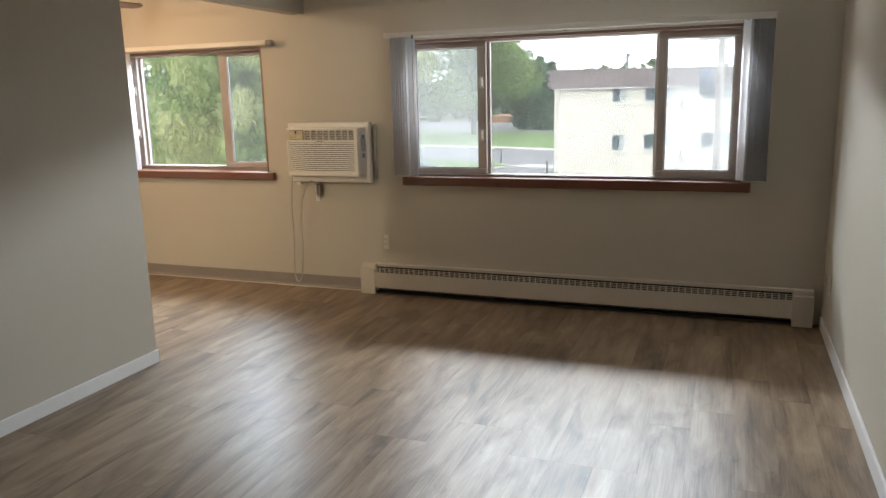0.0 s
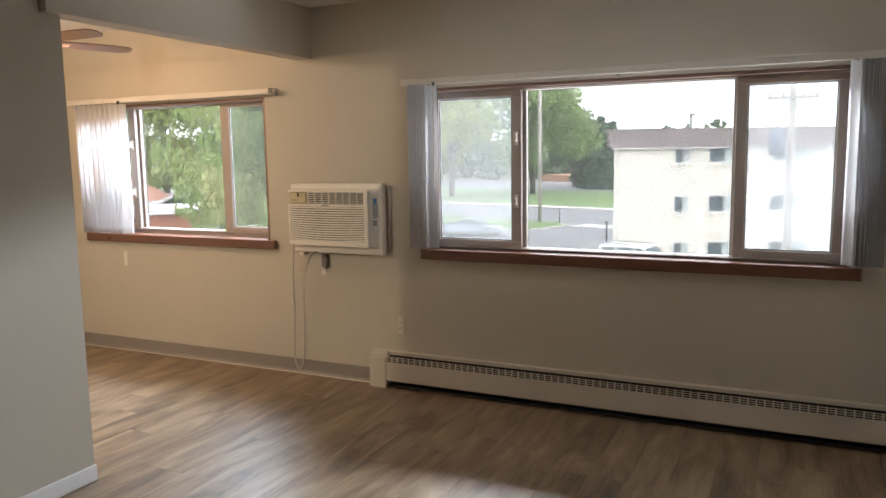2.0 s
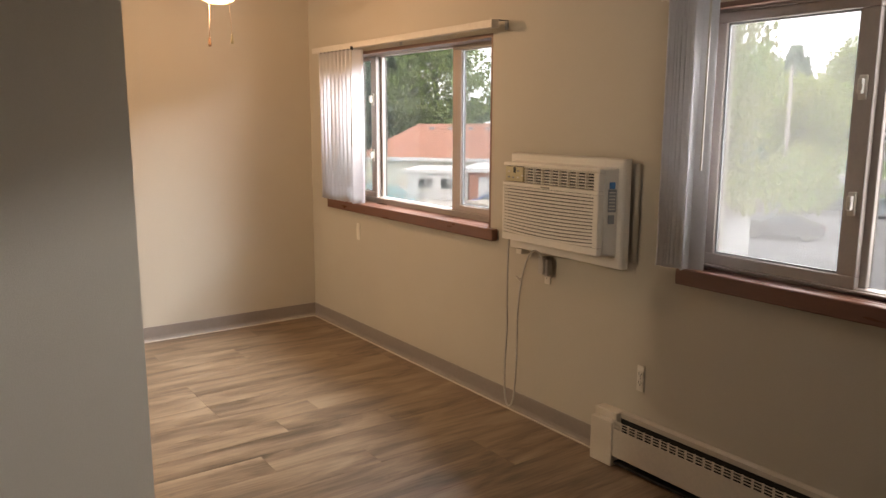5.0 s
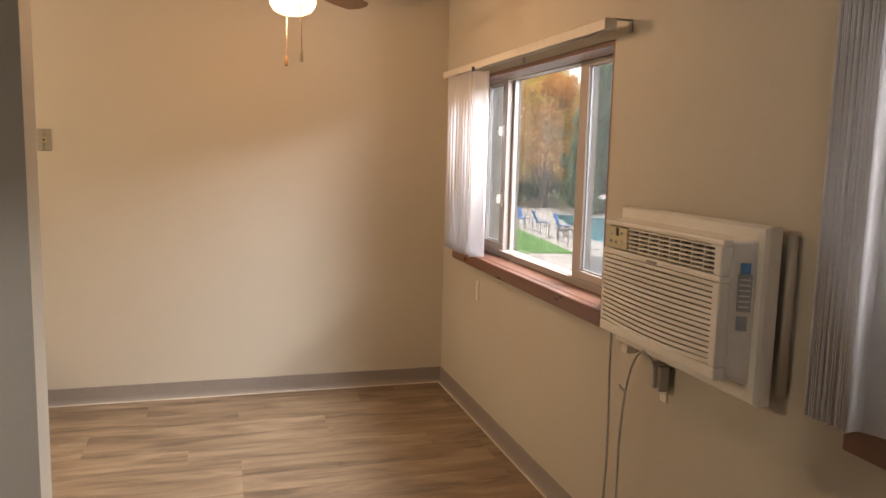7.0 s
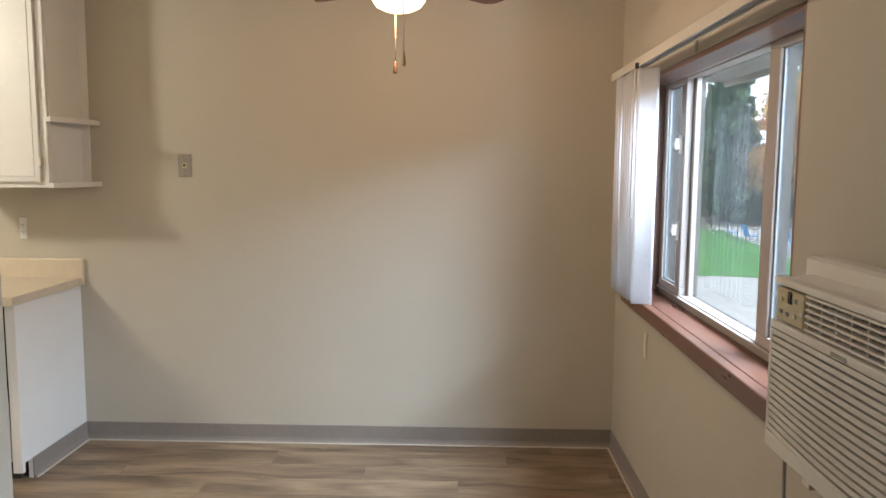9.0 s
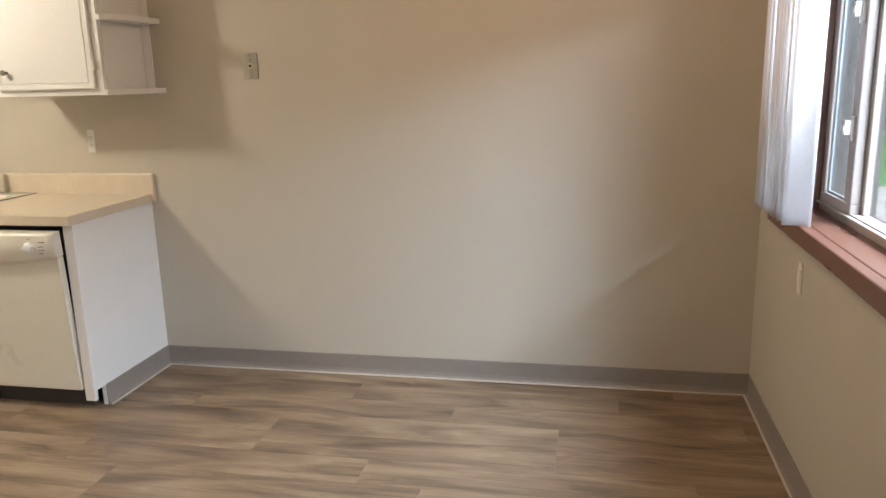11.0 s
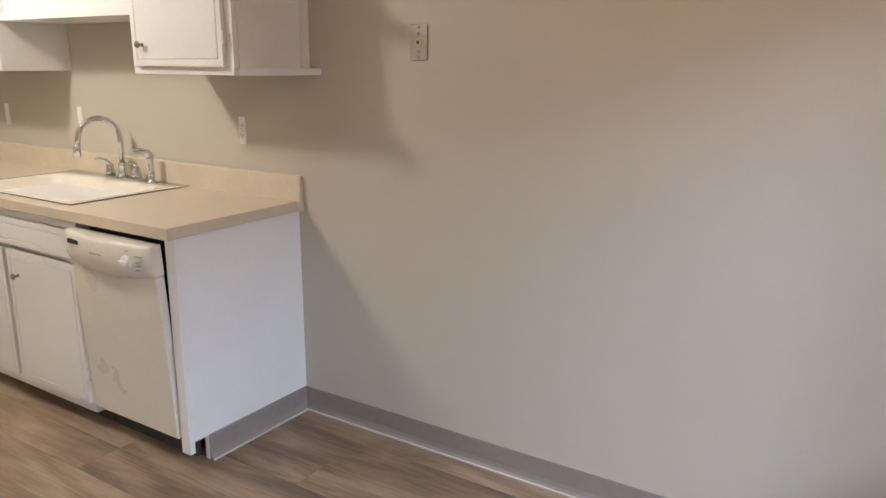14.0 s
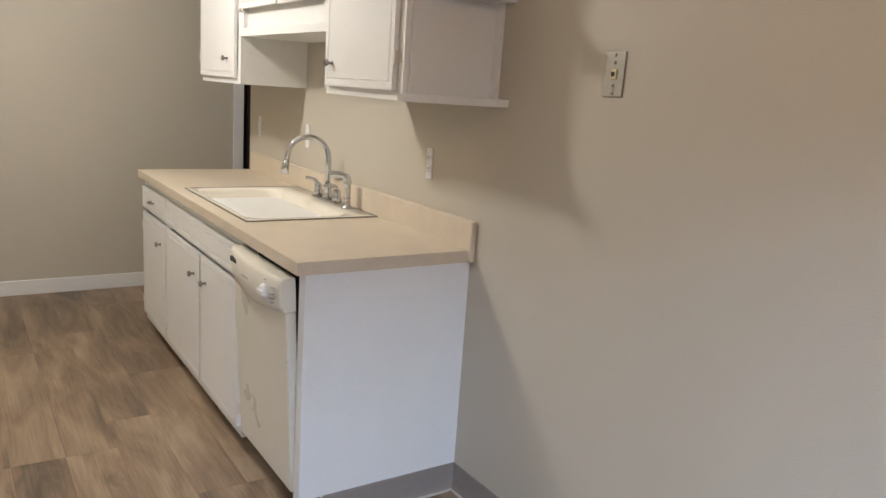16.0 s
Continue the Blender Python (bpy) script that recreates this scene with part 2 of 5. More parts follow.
def add_lathe(bm, x, y, profile, sides=28):
    """A turned shape about a standing axis at x, y; profile: (radius, z) from one end to the other."""
    rings = [[bm.verts.new((x + r * math.cos(a), y + r * math.sin(a), z)) for a in (2 * math.pi * k / sides for k in range(sides))] for r, z in profile]
    for a, b in zip(rings, rings[1:]):
        for k in range(sides):
            f = bm.faces.new((a[k], a[(k + 1) % sides], b[(k + 1) % sides], b[k]))
            f.smooth = True
    bm.faces.new(rings[0][::-1])
    bm.faces.new(rings[-1])
    bmesh.ops.recalc_face_normals(bm, faces=bm.faces)
    return bm


def lathe(x, y, profile, sides=28):
    return add_lathe(bmesh.new(), x, y, profile, sides)


def mesh_of(name, bm, mat):
    me = bpy.data.meshes.new(name)
    bm.to_mesh(me)
    bm.free()
    me.materials.append(mat)
    return me


def part(name, bm, mat, parent, label=""):
    """One mesh under a thing or under a part, drawn in the world's metres."""
    ob = new(name, mesh_of(name, bm, mat))
    ob.parent = parent
    ob.matrix_parent_inverse = parent.matrix_world.inverted()
    if label:
        ob["label"] = label
    return ob


def thing(name, label, category, at=(0, 0, 0), group="", kind=""):
    ob = new(name)
    ob.empty_display_size = 0.1
    ob.matrix_world = pose(*at)
    return tagged(ob, label, category, group, kind)


def piece(name, bm, mat, label, category, group="", kind=""):
    return tagged(new(name, mesh_of(name, bm, mat)), label, category, group, kind)


def structure(name, bm, mat, label, category):
    return piece(name, bm, mat, label, category, kind="structure")


# ---- the plan, in metres ----
WX, NY, EX, SY = -5.715, 5.655, 0.552, -2.2          # west, north and east walls; the south end behind the walk
PX0, PX1, PY = -3.35, -3.221, 3.795                # the partition beside the kitchen, and its north end
BX0, BX1 = -3.305, -3.176                          # the beam
KY = -0.43                                         # the kitchen's south wall
CEILZ, BEAMZ = 2.495, 2.165
W1 = (-2.363, 0.022, 0.92, 1.93)                   # the living room's window opening: x0, x1, z0, z1
W2 = (-5.31, -3.585, 0.934, 1.935)                 # the dining room's
ACX = (-3.25, -2.70, 0.95, 1.285)                  # the air conditioner's sleeve through the wall
TH = 0.24
FANX, FANY = -4.558, 4.587                          # the ceiling fan

# ---- structure ----
structure("wall_north", boxes(
    (WX - TH, W2[0], NY, NY + TH, 0, CEILZ), (W2[0], W2[1], NY, NY + TH, 0, W2[2]), (W2[0], W2[1], NY, NY + TH, W2[3], CEILZ),
    (W2[1], ACX[0], NY, NY + TH, 0, CEILZ), (ACX[0], ACX[1], NY, NY + TH, 0, ACX[2]), (ACX[0], ACX[1], NY, NY + TH, ACX[3], CEILZ),
    (ACX[1], W1[0], NY, NY + TH, 0, CEILZ), (W1[0], W1[1], NY, NY + TH, 0, W1[2]), (W1[0], W1[1], NY, NY + TH, W1[3], CEILZ),
    (W1[1], EX + TH, NY, NY + TH, 0, CEILZ)), WALL, "greige painted plaster wall with two wide windows", "wall")
structure("wall_east", box(EX, EX + TH, SY, NY, 0, CEILZ), WALL, "plain greige painted wall of the living room", "wall")
structure("wall_south", box(PX1, EX + TH, SY - TH, SY, 0, CEILZ), WALL, "plain greige painted wall behind the living room", "wall")
structure("wall_partition", box(PX0, PX1, SY - TH, PY, 0, CEILZ), WALL, "greige partition wall between living room and kitchen", "wall")
structure("wall_west", box(WX - TH, WX, 0.42, NY, 0, CEILZ), WALL, "greige painted wall of dining area and kitchen", "wall")
structure("beam", box(BX0, BX1, PY - 0.1, NY, BEAMZ, CEILZ), WALL, "greige dropped beam over the opening to the dining area", "beam")
structure("wall_kitchen_south", boxes((-5.955, PX0, KY - 0.12, KY, 0, CEILZ), (-6.9, -5.955, KY - 0.12, KY, 2.05, CEILZ), (-7.4, -6.9, KY - 0.12, KY, 0, CEILZ)), WALL,
          "greige painted end wall of the kitchen", "wall")
structure("wall_hall", boxes((-7.5, -7.4, -2.0, 0.54, 0, CEILZ), (-7.4, WX - TH, 0.42, 0.54, 0, CEILZ), (-7.4, -5.5, -2.1, -2.0, 0, CEILZ), (-5.5, -5.4, -2.1, KY - 0.12, 0, CEILZ)), WALL,
          "dim greige walls of the hall beyond the kitchen", "wall")
structure("ceiling", boxes((-7.5, EX + TH, SY - TH, NY + TH, CEILZ, CEILZ + 0.2)), CEIL, "off-white textured ceiling", "ceiling")
structure("subfloor", box(-7.5, EX + TH, SY - TH, NY + TH, -0.25, -0.008), DARK, "dark underlay below the planks", "floor")


def baseboard(name, rows, mat, label):
    structure(name, boxes(*rows, bevel=0.004), mat, label, "baseboard")


baseboard("baseboard_partition", [(PX1, PX1 + 0.014, SY, PY + 0.002, 0, 0.078)], WHITE, "white painted wooden baseboard of the partition")
baseboard("baseboard_east", [(EX - 0.014, EX, SY, NY - 0.09, 0, 0.085)], WHITE, "white painted wooden baseboard along the side wall")
baseboard("baseboard_south", [(PX1 + 0.014, EX - 0.014, SY, SY + 0.014, 0, 0.085)], WHITE, "white painted wooden baseboard")
baseboard("baseboard_kitchen", [(-5.885, PX0, KY, KY + 0.014, 0, 0.095)], WHITE, "white painted wooden baseboard of the kitchen")


def cove(name, x0, x1, y0, y1, nx, ny):
    """Rolled vinyl base with a flared toe and a pale bead of caulk; nx, ny: the way into the room."""
    bm = bmesh.new()
    prof = [(0, 0.102), (0.003, 0.102), (0.0045, 0.098), (0.0045, 0.03), (0.008, 0.014), (0.016, 0.004), (0.016, 0.0), (0, 0)]
    a = [bm.verts.new((x0 + nx * d, y0 + ny * d, z)) for d, z in prof]
    b = [bm.verts.new((x1 + nx * d, y1 + ny * d, z)) for d, z in prof]
    for i in range(len(prof)):
        j = (i + 1) % len(prof)
        bm.faces.new((a[i], b[i], b[j], a[j]))
    bm.faces.new(a), bm.faces.new(b[::-1])
    bmesh.ops.recalc_face_normals(bm, faces=bm.faces)
    structure(name, bm, COVE, "grey-brown rolled vinyl cove base", "baseboard")
    c0, c1 = sorted((x0 + nx * 0.014, x1 + nx * 0.024)), sorted((y0 + ny * 0.014, y1 + ny * 0.024))
    structure(name + "_bead", box(c0[0], c0[1], c1[0], c1[1], 0, 0.006, 0.002), CAULK, "pale bead of caulk along the cove base", "trim")


cove("baseboard_cove_north", WX, -2.755, NY, NY, 0, -1)
cove("baseboard_cove_west", WX, WX, 2.745, NY, 1, 0)
cove("baseboard_cove_cabinet", WX, -5.185, 2.74, 2.74, 0, 1)

# door casing of the hall beyond the kitchen
structure("door_casing", boxes((-5.955, -5.885, KY, KY + 0.016, 0, 2.11), (-6.97, -6.9, KY, KY + 0.016, 0, 2.11), (-6.9, -5.955, KY, KY + 0.016, 2.05, 2.11), bevel=0.003), WHITE,
          "white painted door casing beyond the kitchen", "trim")
# made-up leaf and knob: the dark brown paints the unlit room beyond
hall_doorway = thing("door_1", "made-up dark leaf painting the unlit doorway beyond the kitchen", "door", (-6.9, KY - 0.05, 0), kind="structure")
part("door_leaf", box(-6.89, -5.99, KY - 0.09, KY - 0.05, 0.01, 2.04, 0.002), material("unlit_doorway_dark", (0.05, 0.038, 0.03), 0.45, vary=0.2, stretch=(10, 10, 1)), hall_doorway)
part("door_handle", lathe(0, 0, [(0.012, 0), (0.012, 0.03), (0.026, 0.04), (0.028, 0.055), (0.018, 0.068)], 16), KNOB, hall_doorway, "brushed nickel door knob").matrix_world = pose(-6.06, KY - 0.05, 1.0, -90)


# ---- windows ----
def ring(x0, x1, z0, z1, y0, y1, w, bevel=0.003):
    return boxes((x0, x1, y0, y1, z0, z0 + w), (x0, x1, y0, y1, z1 - w, z1), (x0, x0 + w, y0, y1, z0 + w, z1 - w), (x1 - w, x1, y0, y1, z0 + w, z1 - w), bevel=bevel)


def pane(name, x0, x1, z0, z1, y, mat, parent):
    ob = part(name, box(x0, x1, y, y + 0.004, z0, z1), mat, parent)
    ob.visible_shadow = False
    return ob


def window(name, o, deep, left, mid, right, sash_z, mid_z, sill, label, clear, dusty_hazed):
    """A three-light slider in a stained wooden reveal. o: the opening; deep: how far in the frame stands; then the clear
    spans of the three lights, the heights of the sliding and the fixed lights, and the sill's x0, x1, z0, z1."""
    x0, x1, z0, z1 = o
    f = NY + deep
    w = thing(name, label, "window", ((x0 + x1) / 2, NY, z0), kind="structure")
    part("window_reveal", boxes((x0, x0 + 0.02, NY + 0.003, f, z0, z1), (x1 - 0.02, x1, NY + 0.003, f, z0, z1), (x0 + 0.02, x1 - 0.02, NY + 0.003, f, z1 - 0.02, z1), bevel=0.002), REVEAL, w, "brown stained wooden reveal")
    part("window_frame", boxes((x0, x1, f + 0.004, f + 0.075, z0, mid_z[0]), (x0, x1, f + 0.004, f + 0.075, mid_z[1], z1), (x0, x0 + 0.036, f + 0.004, f + 0.075, mid_z[0], mid_z[1]), (x1 - 0.036, x1, f + 0.004, f + 0.075, mid_z[0], mid_z[1]), bevel=0.003), SASH, w)
    part("frame_track", boxes((x0 + 0.02, x1 - 0.02, f - 0.012, f + 0.004, mid_z[0] - 0.012, mid_z[0] - 0.004), (x0 + 0.02, x1 - 0.02, f - 0.012, f + 0.004, mid_z[1] + 0.006, mid_z[1] + 0.014), bevel=0.002), SASH, w, "narrow sliding track")
    for a, b, c, d in ((x0 + 0.022, left[0], left[1], mid[0] - 0.022), (mid[1] + 0.016, right[0], right[1], x1 - 0.022)):
        lo, hi = mid_z[0] - 0.004, mid_z[1] + 0.006
        sa = part("sash", boxes((a, d, f, f + 0.032, lo, sash_z[0]), (a, d, f, f + 0.032, sash_z[1], hi), (a, b, f, f + 0.032, sash_z[0], sash_z[1]), (c, d, f, f + 0.032, sash_z[0], sash_z[1]), bevel=0.004), SASH, w, "tan vinyl sliding sash")
        part("glazing_bead", boxes((b, c, f + 0.012, f + 0.022, sash_z[0], sash_z[0] + 0.007), (b, c, f + 0.012, f + 0.022, sash_z[1] - 0.007, sash_z[1]), (b, b + 0.007, f + 0.012, f + 0.022, sash_z[0] + 0.007, sash_z[1] - 0.007), (c - 0.007, c, f + 0.012, f + 0.022, sash_z[0] + 0.007, sash_z[1] - 0.007)), GREYLAB, sa, "grey glazing bead")
        pane("pane", b - 0.006, c + 0.006, sash_z[0] - 0.006, sash_z[1] + 0.006, f + 0.018, dusty_hazed, sa)
    for a, b in ((mid[0] - 0.05, mid[0]), (mid[1], mid[1] + 0.05)):
        part("mullion", boxes((a, b, f + 0.034, f + 0.074, mid_z[0], mid_z[1]), bevel=0.004), SASH, w)
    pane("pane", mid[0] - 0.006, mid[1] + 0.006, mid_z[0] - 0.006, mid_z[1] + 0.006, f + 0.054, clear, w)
    x = (left[1] + mid[0] - 0.022) / 2
    for z in (mid_z[0] + 0.3 * (mid_z[1] - mid_z[0]), mid_z[0] + 0.7 * (mid_z[1] - mid_z[0])):
        part("latch", boxes((x - 0.013, x + 0.013, f - 0.012, f + 0.002, z - 0.04, z + 0.04), (x - 0.008, x + 0.008, f - 0.032, f - 0.01, z - 0.02, z + 0.028), (x - 0.005, x + 0.012, f - 0.036, f - 0.024, z - 0.01, z + 0.012), bevel=0.004), RAIL, w, "almond plastic sash latch")
    part("window_sill", boxes((sill[0], sill[1], NY - 0.042, NY - 0.002, sill[2], sill[3]), (x0 + 0.002, x1 - 0.002, NY - 0.002, f + 0.004, sill[3] - 0.012, sill[3]), bevel=0.006), SILLWOOD, w, "thick red-brown stained wooden sill")
    return w


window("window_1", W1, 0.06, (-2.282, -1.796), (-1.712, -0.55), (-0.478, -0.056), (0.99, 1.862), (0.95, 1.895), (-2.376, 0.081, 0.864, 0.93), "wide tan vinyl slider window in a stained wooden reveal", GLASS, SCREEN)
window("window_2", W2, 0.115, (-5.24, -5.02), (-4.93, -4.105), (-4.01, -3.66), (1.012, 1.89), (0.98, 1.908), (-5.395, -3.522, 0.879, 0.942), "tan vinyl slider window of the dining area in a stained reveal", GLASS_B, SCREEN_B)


def vane_mesh(width, height):
    """One blind vane: a thin, shallowly curved vinyl strip hanging from its clip."""
    bm = bmesh.new()
    n, rows = 6, []
    for k in range(n + 1):
        u = (k / n - 0.5) * width
        bow = 0.006 * (1 - (2 * k / n - 1) ** 2)
        rows.append([bm.verts.new((u, bow + s, z)) for s, z in ((0, -height), (0, 0), (0.0016, 0), (0.0016, -height))])
    for a, b in zip(rows, rows[1:]):
        for i in range(4):
            f = bm.faces.new((a[i], b[i], b[(i + 1) % 4], a[(i + 1) % 4]))
            f.smooth = i in (0, 2)
    bm.faces.new(rows[0]), bm.faces.new(rows[-1][::-1])
    bmesh.ops.recalc_face_normals(bm, faces=bm.faces)
    return mesh_of("vane", bm, VANE)


def blind(label, rail, low, stacks, wand, hang=-0.089):
    """A vertical blind: head rail on its brackets, stacks of vanes drawn aside. stacks: x0, x1, count, turn in degrees, turn of the last vane."""
    x0, x1, z = rail
    bl = thing("vertical_blind", label, "blind", ((x0 + x1) / 2, NY - 0.07, z), group="vertical blinds at the windows")
    part("head_rail", boxes((x0, x1, NY - 0.11, NY - 0.106, z, z + 0.036), (x0, x1, NY - 0.072, NY - 0.068, z, z + 0.036), (x0, x1, NY - 0.106, NY - 0.072, z + 0.03, z + 0.036), bevel=0.0015), RAIL, bl, "off-white head rail")
    part("rail_channel", boxes((x0 + 0.01, x1 - 0.004, NY - 0.106, NY - 0.072, z + 0.012, z + 0.018)), GREYLAB, bl, "grey carrier track inside the rail")
    part("end_cap", box(x1 - 0.002, x1 + 0.006, NY - 0.113, NY - 0.065, z - 0.002, z + 0.039, 0.003), RAIL, bl)
    for x in (x0 + 0.12, (x0 + x1) / 2, x1 - 0.012):
        part("bracket", boxes((x - 0.012, x + 0.012, NY - 0.075, NY, z + 0.037, z + 0.041), (x - 0.012, x + 0.012, NY - 0.004, NY, z - 0.004, z + 0.037), bevel=0.001), GREYLAB, bl, "grey steel wall bracket")
    me = vane_mesh(0.089, z - low)
    for a, b, count, turn, last in stacks:
        for k in range(count):
            v = new("vane", me)
            v.parent = bl
            v.matrix_parent_inverse = bl.matrix_world.inverted()
            v.matrix_basis = pose(a + (b - a) * k / max(1, count - 1), NY + hang + random.uniform(-0.003, 0.003), z + 0.004 - random.uniform(0, 0.005), 0, 0, last if k == count - 1 else turn + random.uniform(-6, 6))
            part("vane_clip", box(v.matrix_basis[0][3] - 0.006, v.matrix_basis[0][3] + 0.006, NY - 0.094, NY - 0.084, z - 0.004, z + 0.012, 0.001), GREYLAB, bl)
    part("wand", tube([(wand, NY - 0.122, z + 0.002), (wand + 0.002, NY - 0.126, z - 0.62)], 0.004, 8), RAIL, bl, "thin clear tilt wand")
    part("wand_hook", boxes((wand - 0.006, wand + 0.006, NY - 0.126, NY - 0.112, z - 0.012, z + 0.012), bevel=0.002), SLOT, bl, "dark wand hook")
    return bl


blind("off-white vertical blind drawn aside to both ends of the wide window", (-2.457, 0.168, 1.944), 0.945, ((-2.395, -2.268, 19, 84, 28), (0.155, 0.01, 17, -80, -55)), -2.228)
blind("white vertical blind drawn to the corner beside the dining window", (-5.44, -3.468, 1.944), 0.95, ((-5.34, -4.9, 9, 78, 74),), -4.855, -0.061)


# ---- baseboard heater ----
def heater(x0, x1):
    h = thing("baseboard_heater", "cream enamelled hydronic baseboard heater below the wide window", "heater", ((x0 + x1) / 2, NY, 0))
    y0, cap = NY - 0.082, 0.125
    part("back_panel", box(x0, x1, NY - 0.008, NY, 0.02, 0.238, 0.002), HEATER, h)
    for a in (x0, x1 - cap):
        part("end_cap", boxes((a, a + cap, y0 - 0.006, NY - 0.008, 0.0, 0.205), (a, a + cap, NY - 0.06, NY - 0.008, 0.205, 0.24), bevel=0.005), HEATER, h, "cream enamelled end cap")
    a, b = x0 + cap, x1 - cap
    bm = box(a, b, y0, y0 + 0.004, 0.052, 0.178, 0.0015)
    part("front_panel", bm, HEATER, h, "long cream front panel")
    part("top_lip", boxes((a, b, NY - 0.03, NY - 0.008, 0.226, 0.236), (a, b, NY - 0.034, NY - 0.03, 0.215, 0.236)), HEATER, h)
    # black boxes paint the shade in the heater's slot and floor gap
    part("inner_shadow_box", boxes((a, b, NY - 0.03, NY - 0.01, 0.03, 0.22)), DARK, h, "box painted dark for the shade inside the heater")
    part("pipe", tube([(a, NY - 0.045, 0.11), (b, NY - 0.045, 0.11)], 0.013), GRILLE, h, "finned heating pipe")
    part("floor_gap_lining", box(a, b, NY - 0.07, NY - 0.01, 0.012, 0.022), DARK, h)
    # the outlet grille: bars on a slope between the panel's top and the lip
    bm = bmesh.new()
    step, n = 0.0415, int((b - a) / 0.0415)
    for k in range(n + 1):
        x = a + k * (b - a) / n
        add_box(bm, x - 0.004, x + 0.004, y0 + 0.001, y0 + 0.005, 0.178, 0.216)
    for z in (0.188, 0.2, 0.212):
        add_box(bm, a, b, y0 + 0.002, y0 + 0.004, z - 0.002, z + 0.002)
    part("outlet_grille", bm, HEATER, h, "cream slotted outlet grille")
    return h


heater(-2.748, 0.497)


# ---- air conditioner ----
def air_conditioner():
    x0, x1, z0, z1 = -3.338, -2.624, 0.88, 1.345
    ac = thing("air_conditioner", "ivory through-wall air conditioner with a control panel and louvred front", "air conditioner", ((x0 + x1) / 2, NY, z0))
    part("sleeve", boxes((ACX[0], ACX[1], NY - 0.05, NY + 0.3, ACX[2], ACX[3])), GREYLAB, ac, "grey metal wall sleeve")
    # the trim frame flares from its front edge back toward the wall
    bm = bmesh.new()
    loops = []
    for inset, d in ((0.006, -0.028), (0.0, -0.034), (0.0, -0.07), (0.006, -0.08), (0.042, -0.084), (0.05, -0.078), (0.05, -0.03)):
        loops.append([bm.verts.new((x, NY + d, z)) for x, z in ((x0 + inset, z0 + inset), (x1 - inset, z0 + inset), (x1 - inset, z1 - inset), (x0 + inset, z1 - inset))])
    for p, q in zip(loops, loops[1:] + loops[:1]):
        for i in range(4):
            bm.faces.new((p[i], p[(i + 1) % 4], q[(i + 1) % 4], q[i]))
    bmesh.ops.recalc_face_normals(bm, faces=bm.faces)
    part("trim_frame", bm, ACWHITE, ac, "raised ivory trim frame")
    part("wall_sleeve_collar", ring(x0 + 0.05, x1 - 0.05, z0 + 0.05, z1 - 0.05, NY - 0.05, NY - 0.002, 0.03, 0.003), GREYLAB, ac, "grey collar behind the trim frame")
    part("foam_seal", tube([(x1 + 0.014, NY - 0.013, z0 + 0.03), (x1 + 0.016, NY - 0.013, z1 - 0.02)], 0.013, 10), WALL, ac, "painted foam bead on the wall")
    fx0, fx1, fz0, fz1, fy = -3.297, -2.682, 0.938, 1.306, NY - 0.165
    # case: the front narrows a little toward the room, its right cheek raked back to the trim frame
    bm = bmesh.new()
    near = [bm.verts.new((x, fy + 0.03, z)) for x, z in ((fx0 + 0.003, fz0 + 0.003), (fx1 - 0.002, fz0 + 0.003), (fx1 - 0.002, fz1 - 0.003), (fx0 + 0.003, fz1 - 0.003))]
    back = [bm.verts.new((x, NY - 0.07, z)) for x, z in ((fx0 - 0.008, fz0 - 0.01), (fx1 + 0.04, fz0 - 0.01), (fx1 + 0.04, fz1 + 0.006), (fx0 - 0.008, fz1 + 0.006))]
    bm.faces.new(near), bm.faces.new(back[::-1])
    for i in range(4):
        bm.faces.new((near[i], back[i], back[(i + 1) % 4], near[(i + 1) % 4]))
    bmesh.ops.recalc_face_normals(bm, faces=bm.faces)
    bmesh.ops.bevel(bm, geom=bm.edges[:], offset=0.008, segments=2, affect="EDGES", profile=0.5)
    part("case", bm, ACWHITE, ac)
    # front frame pieces round the two openings
    lz1, gz0, gx0 = 1.196, 1.214, -3.148
    part("front_frame", boxes((fx0, fx1, fy, fy + 0.034, fz0, fz0 + 0.035), (fx0, fx1, fy, fy + 0.034, lz1, gz0), (fx0, fx1, fy + 0.004, fy + 0.034, fz1 - 0.016, fz1),
                              (fx0, fx0 + 0.014, fy, fy + 0.034, fz0 + 0.035, lz1), (fx1 - 0.03, fx1, fy, fy + 0.034, fz0 + 0.035, lz1), (fx1 - 0.03, fx1, fy, fy + 0.034, gz0, fz1 - 0.016), bevel=0.004), ACWHITE, ac)
    # near-black backing paints in the shade between the louvres
    part("intake_backing", box(fx0 + 0.012, fx1 - 0.028, fy + 0.024, fy + 0.029, fz0 + 0.03, fz1 - 0.014), SHADEDARK, ac, "near-black plate painting the shade behind the louvres")
    for k in range(15):
        z = fz0 + 0.04 + k * (lz1 - fz0 - 0.045) / 14.5
        bm = bmesh.new()
        n = 10
        last = None
        for i in range(n + 1):
            u = i / n
            x = fx0 + 0.012 + u * (fx1 - fx0 - 0.04)
            sag = -0.012 * math.sin(math.pi * u) * (1 - k / 14) + 0.0
            r = [bm.verts.new((x, fy + d, z + sag + e)) for d, e in ((0.002, 0.0), (0.022, 0.006), (0.022, 0.0085), (0.001, 0.011))]
            if last:
                for j in range(4):
                    bm.faces.new((last[j], r[j], r[(j + 1) % 4], last[(j + 1) % 4]))
            last = r
        bmesh.ops.recalc_face_normals(bm, faces=bm.faces)
        part("louvre", bm, ACWHITE, ac)
    part("control_panel", box(fx0 + 0.016, gx0 - 0.008, fy + 0.004, fy + 0.03, gz0 + 0.004, fz1 - 0.02, 0.003), ACPANEL, ac, "yellowed control panel with worn buttons")
    pnl = ac.children[-1]
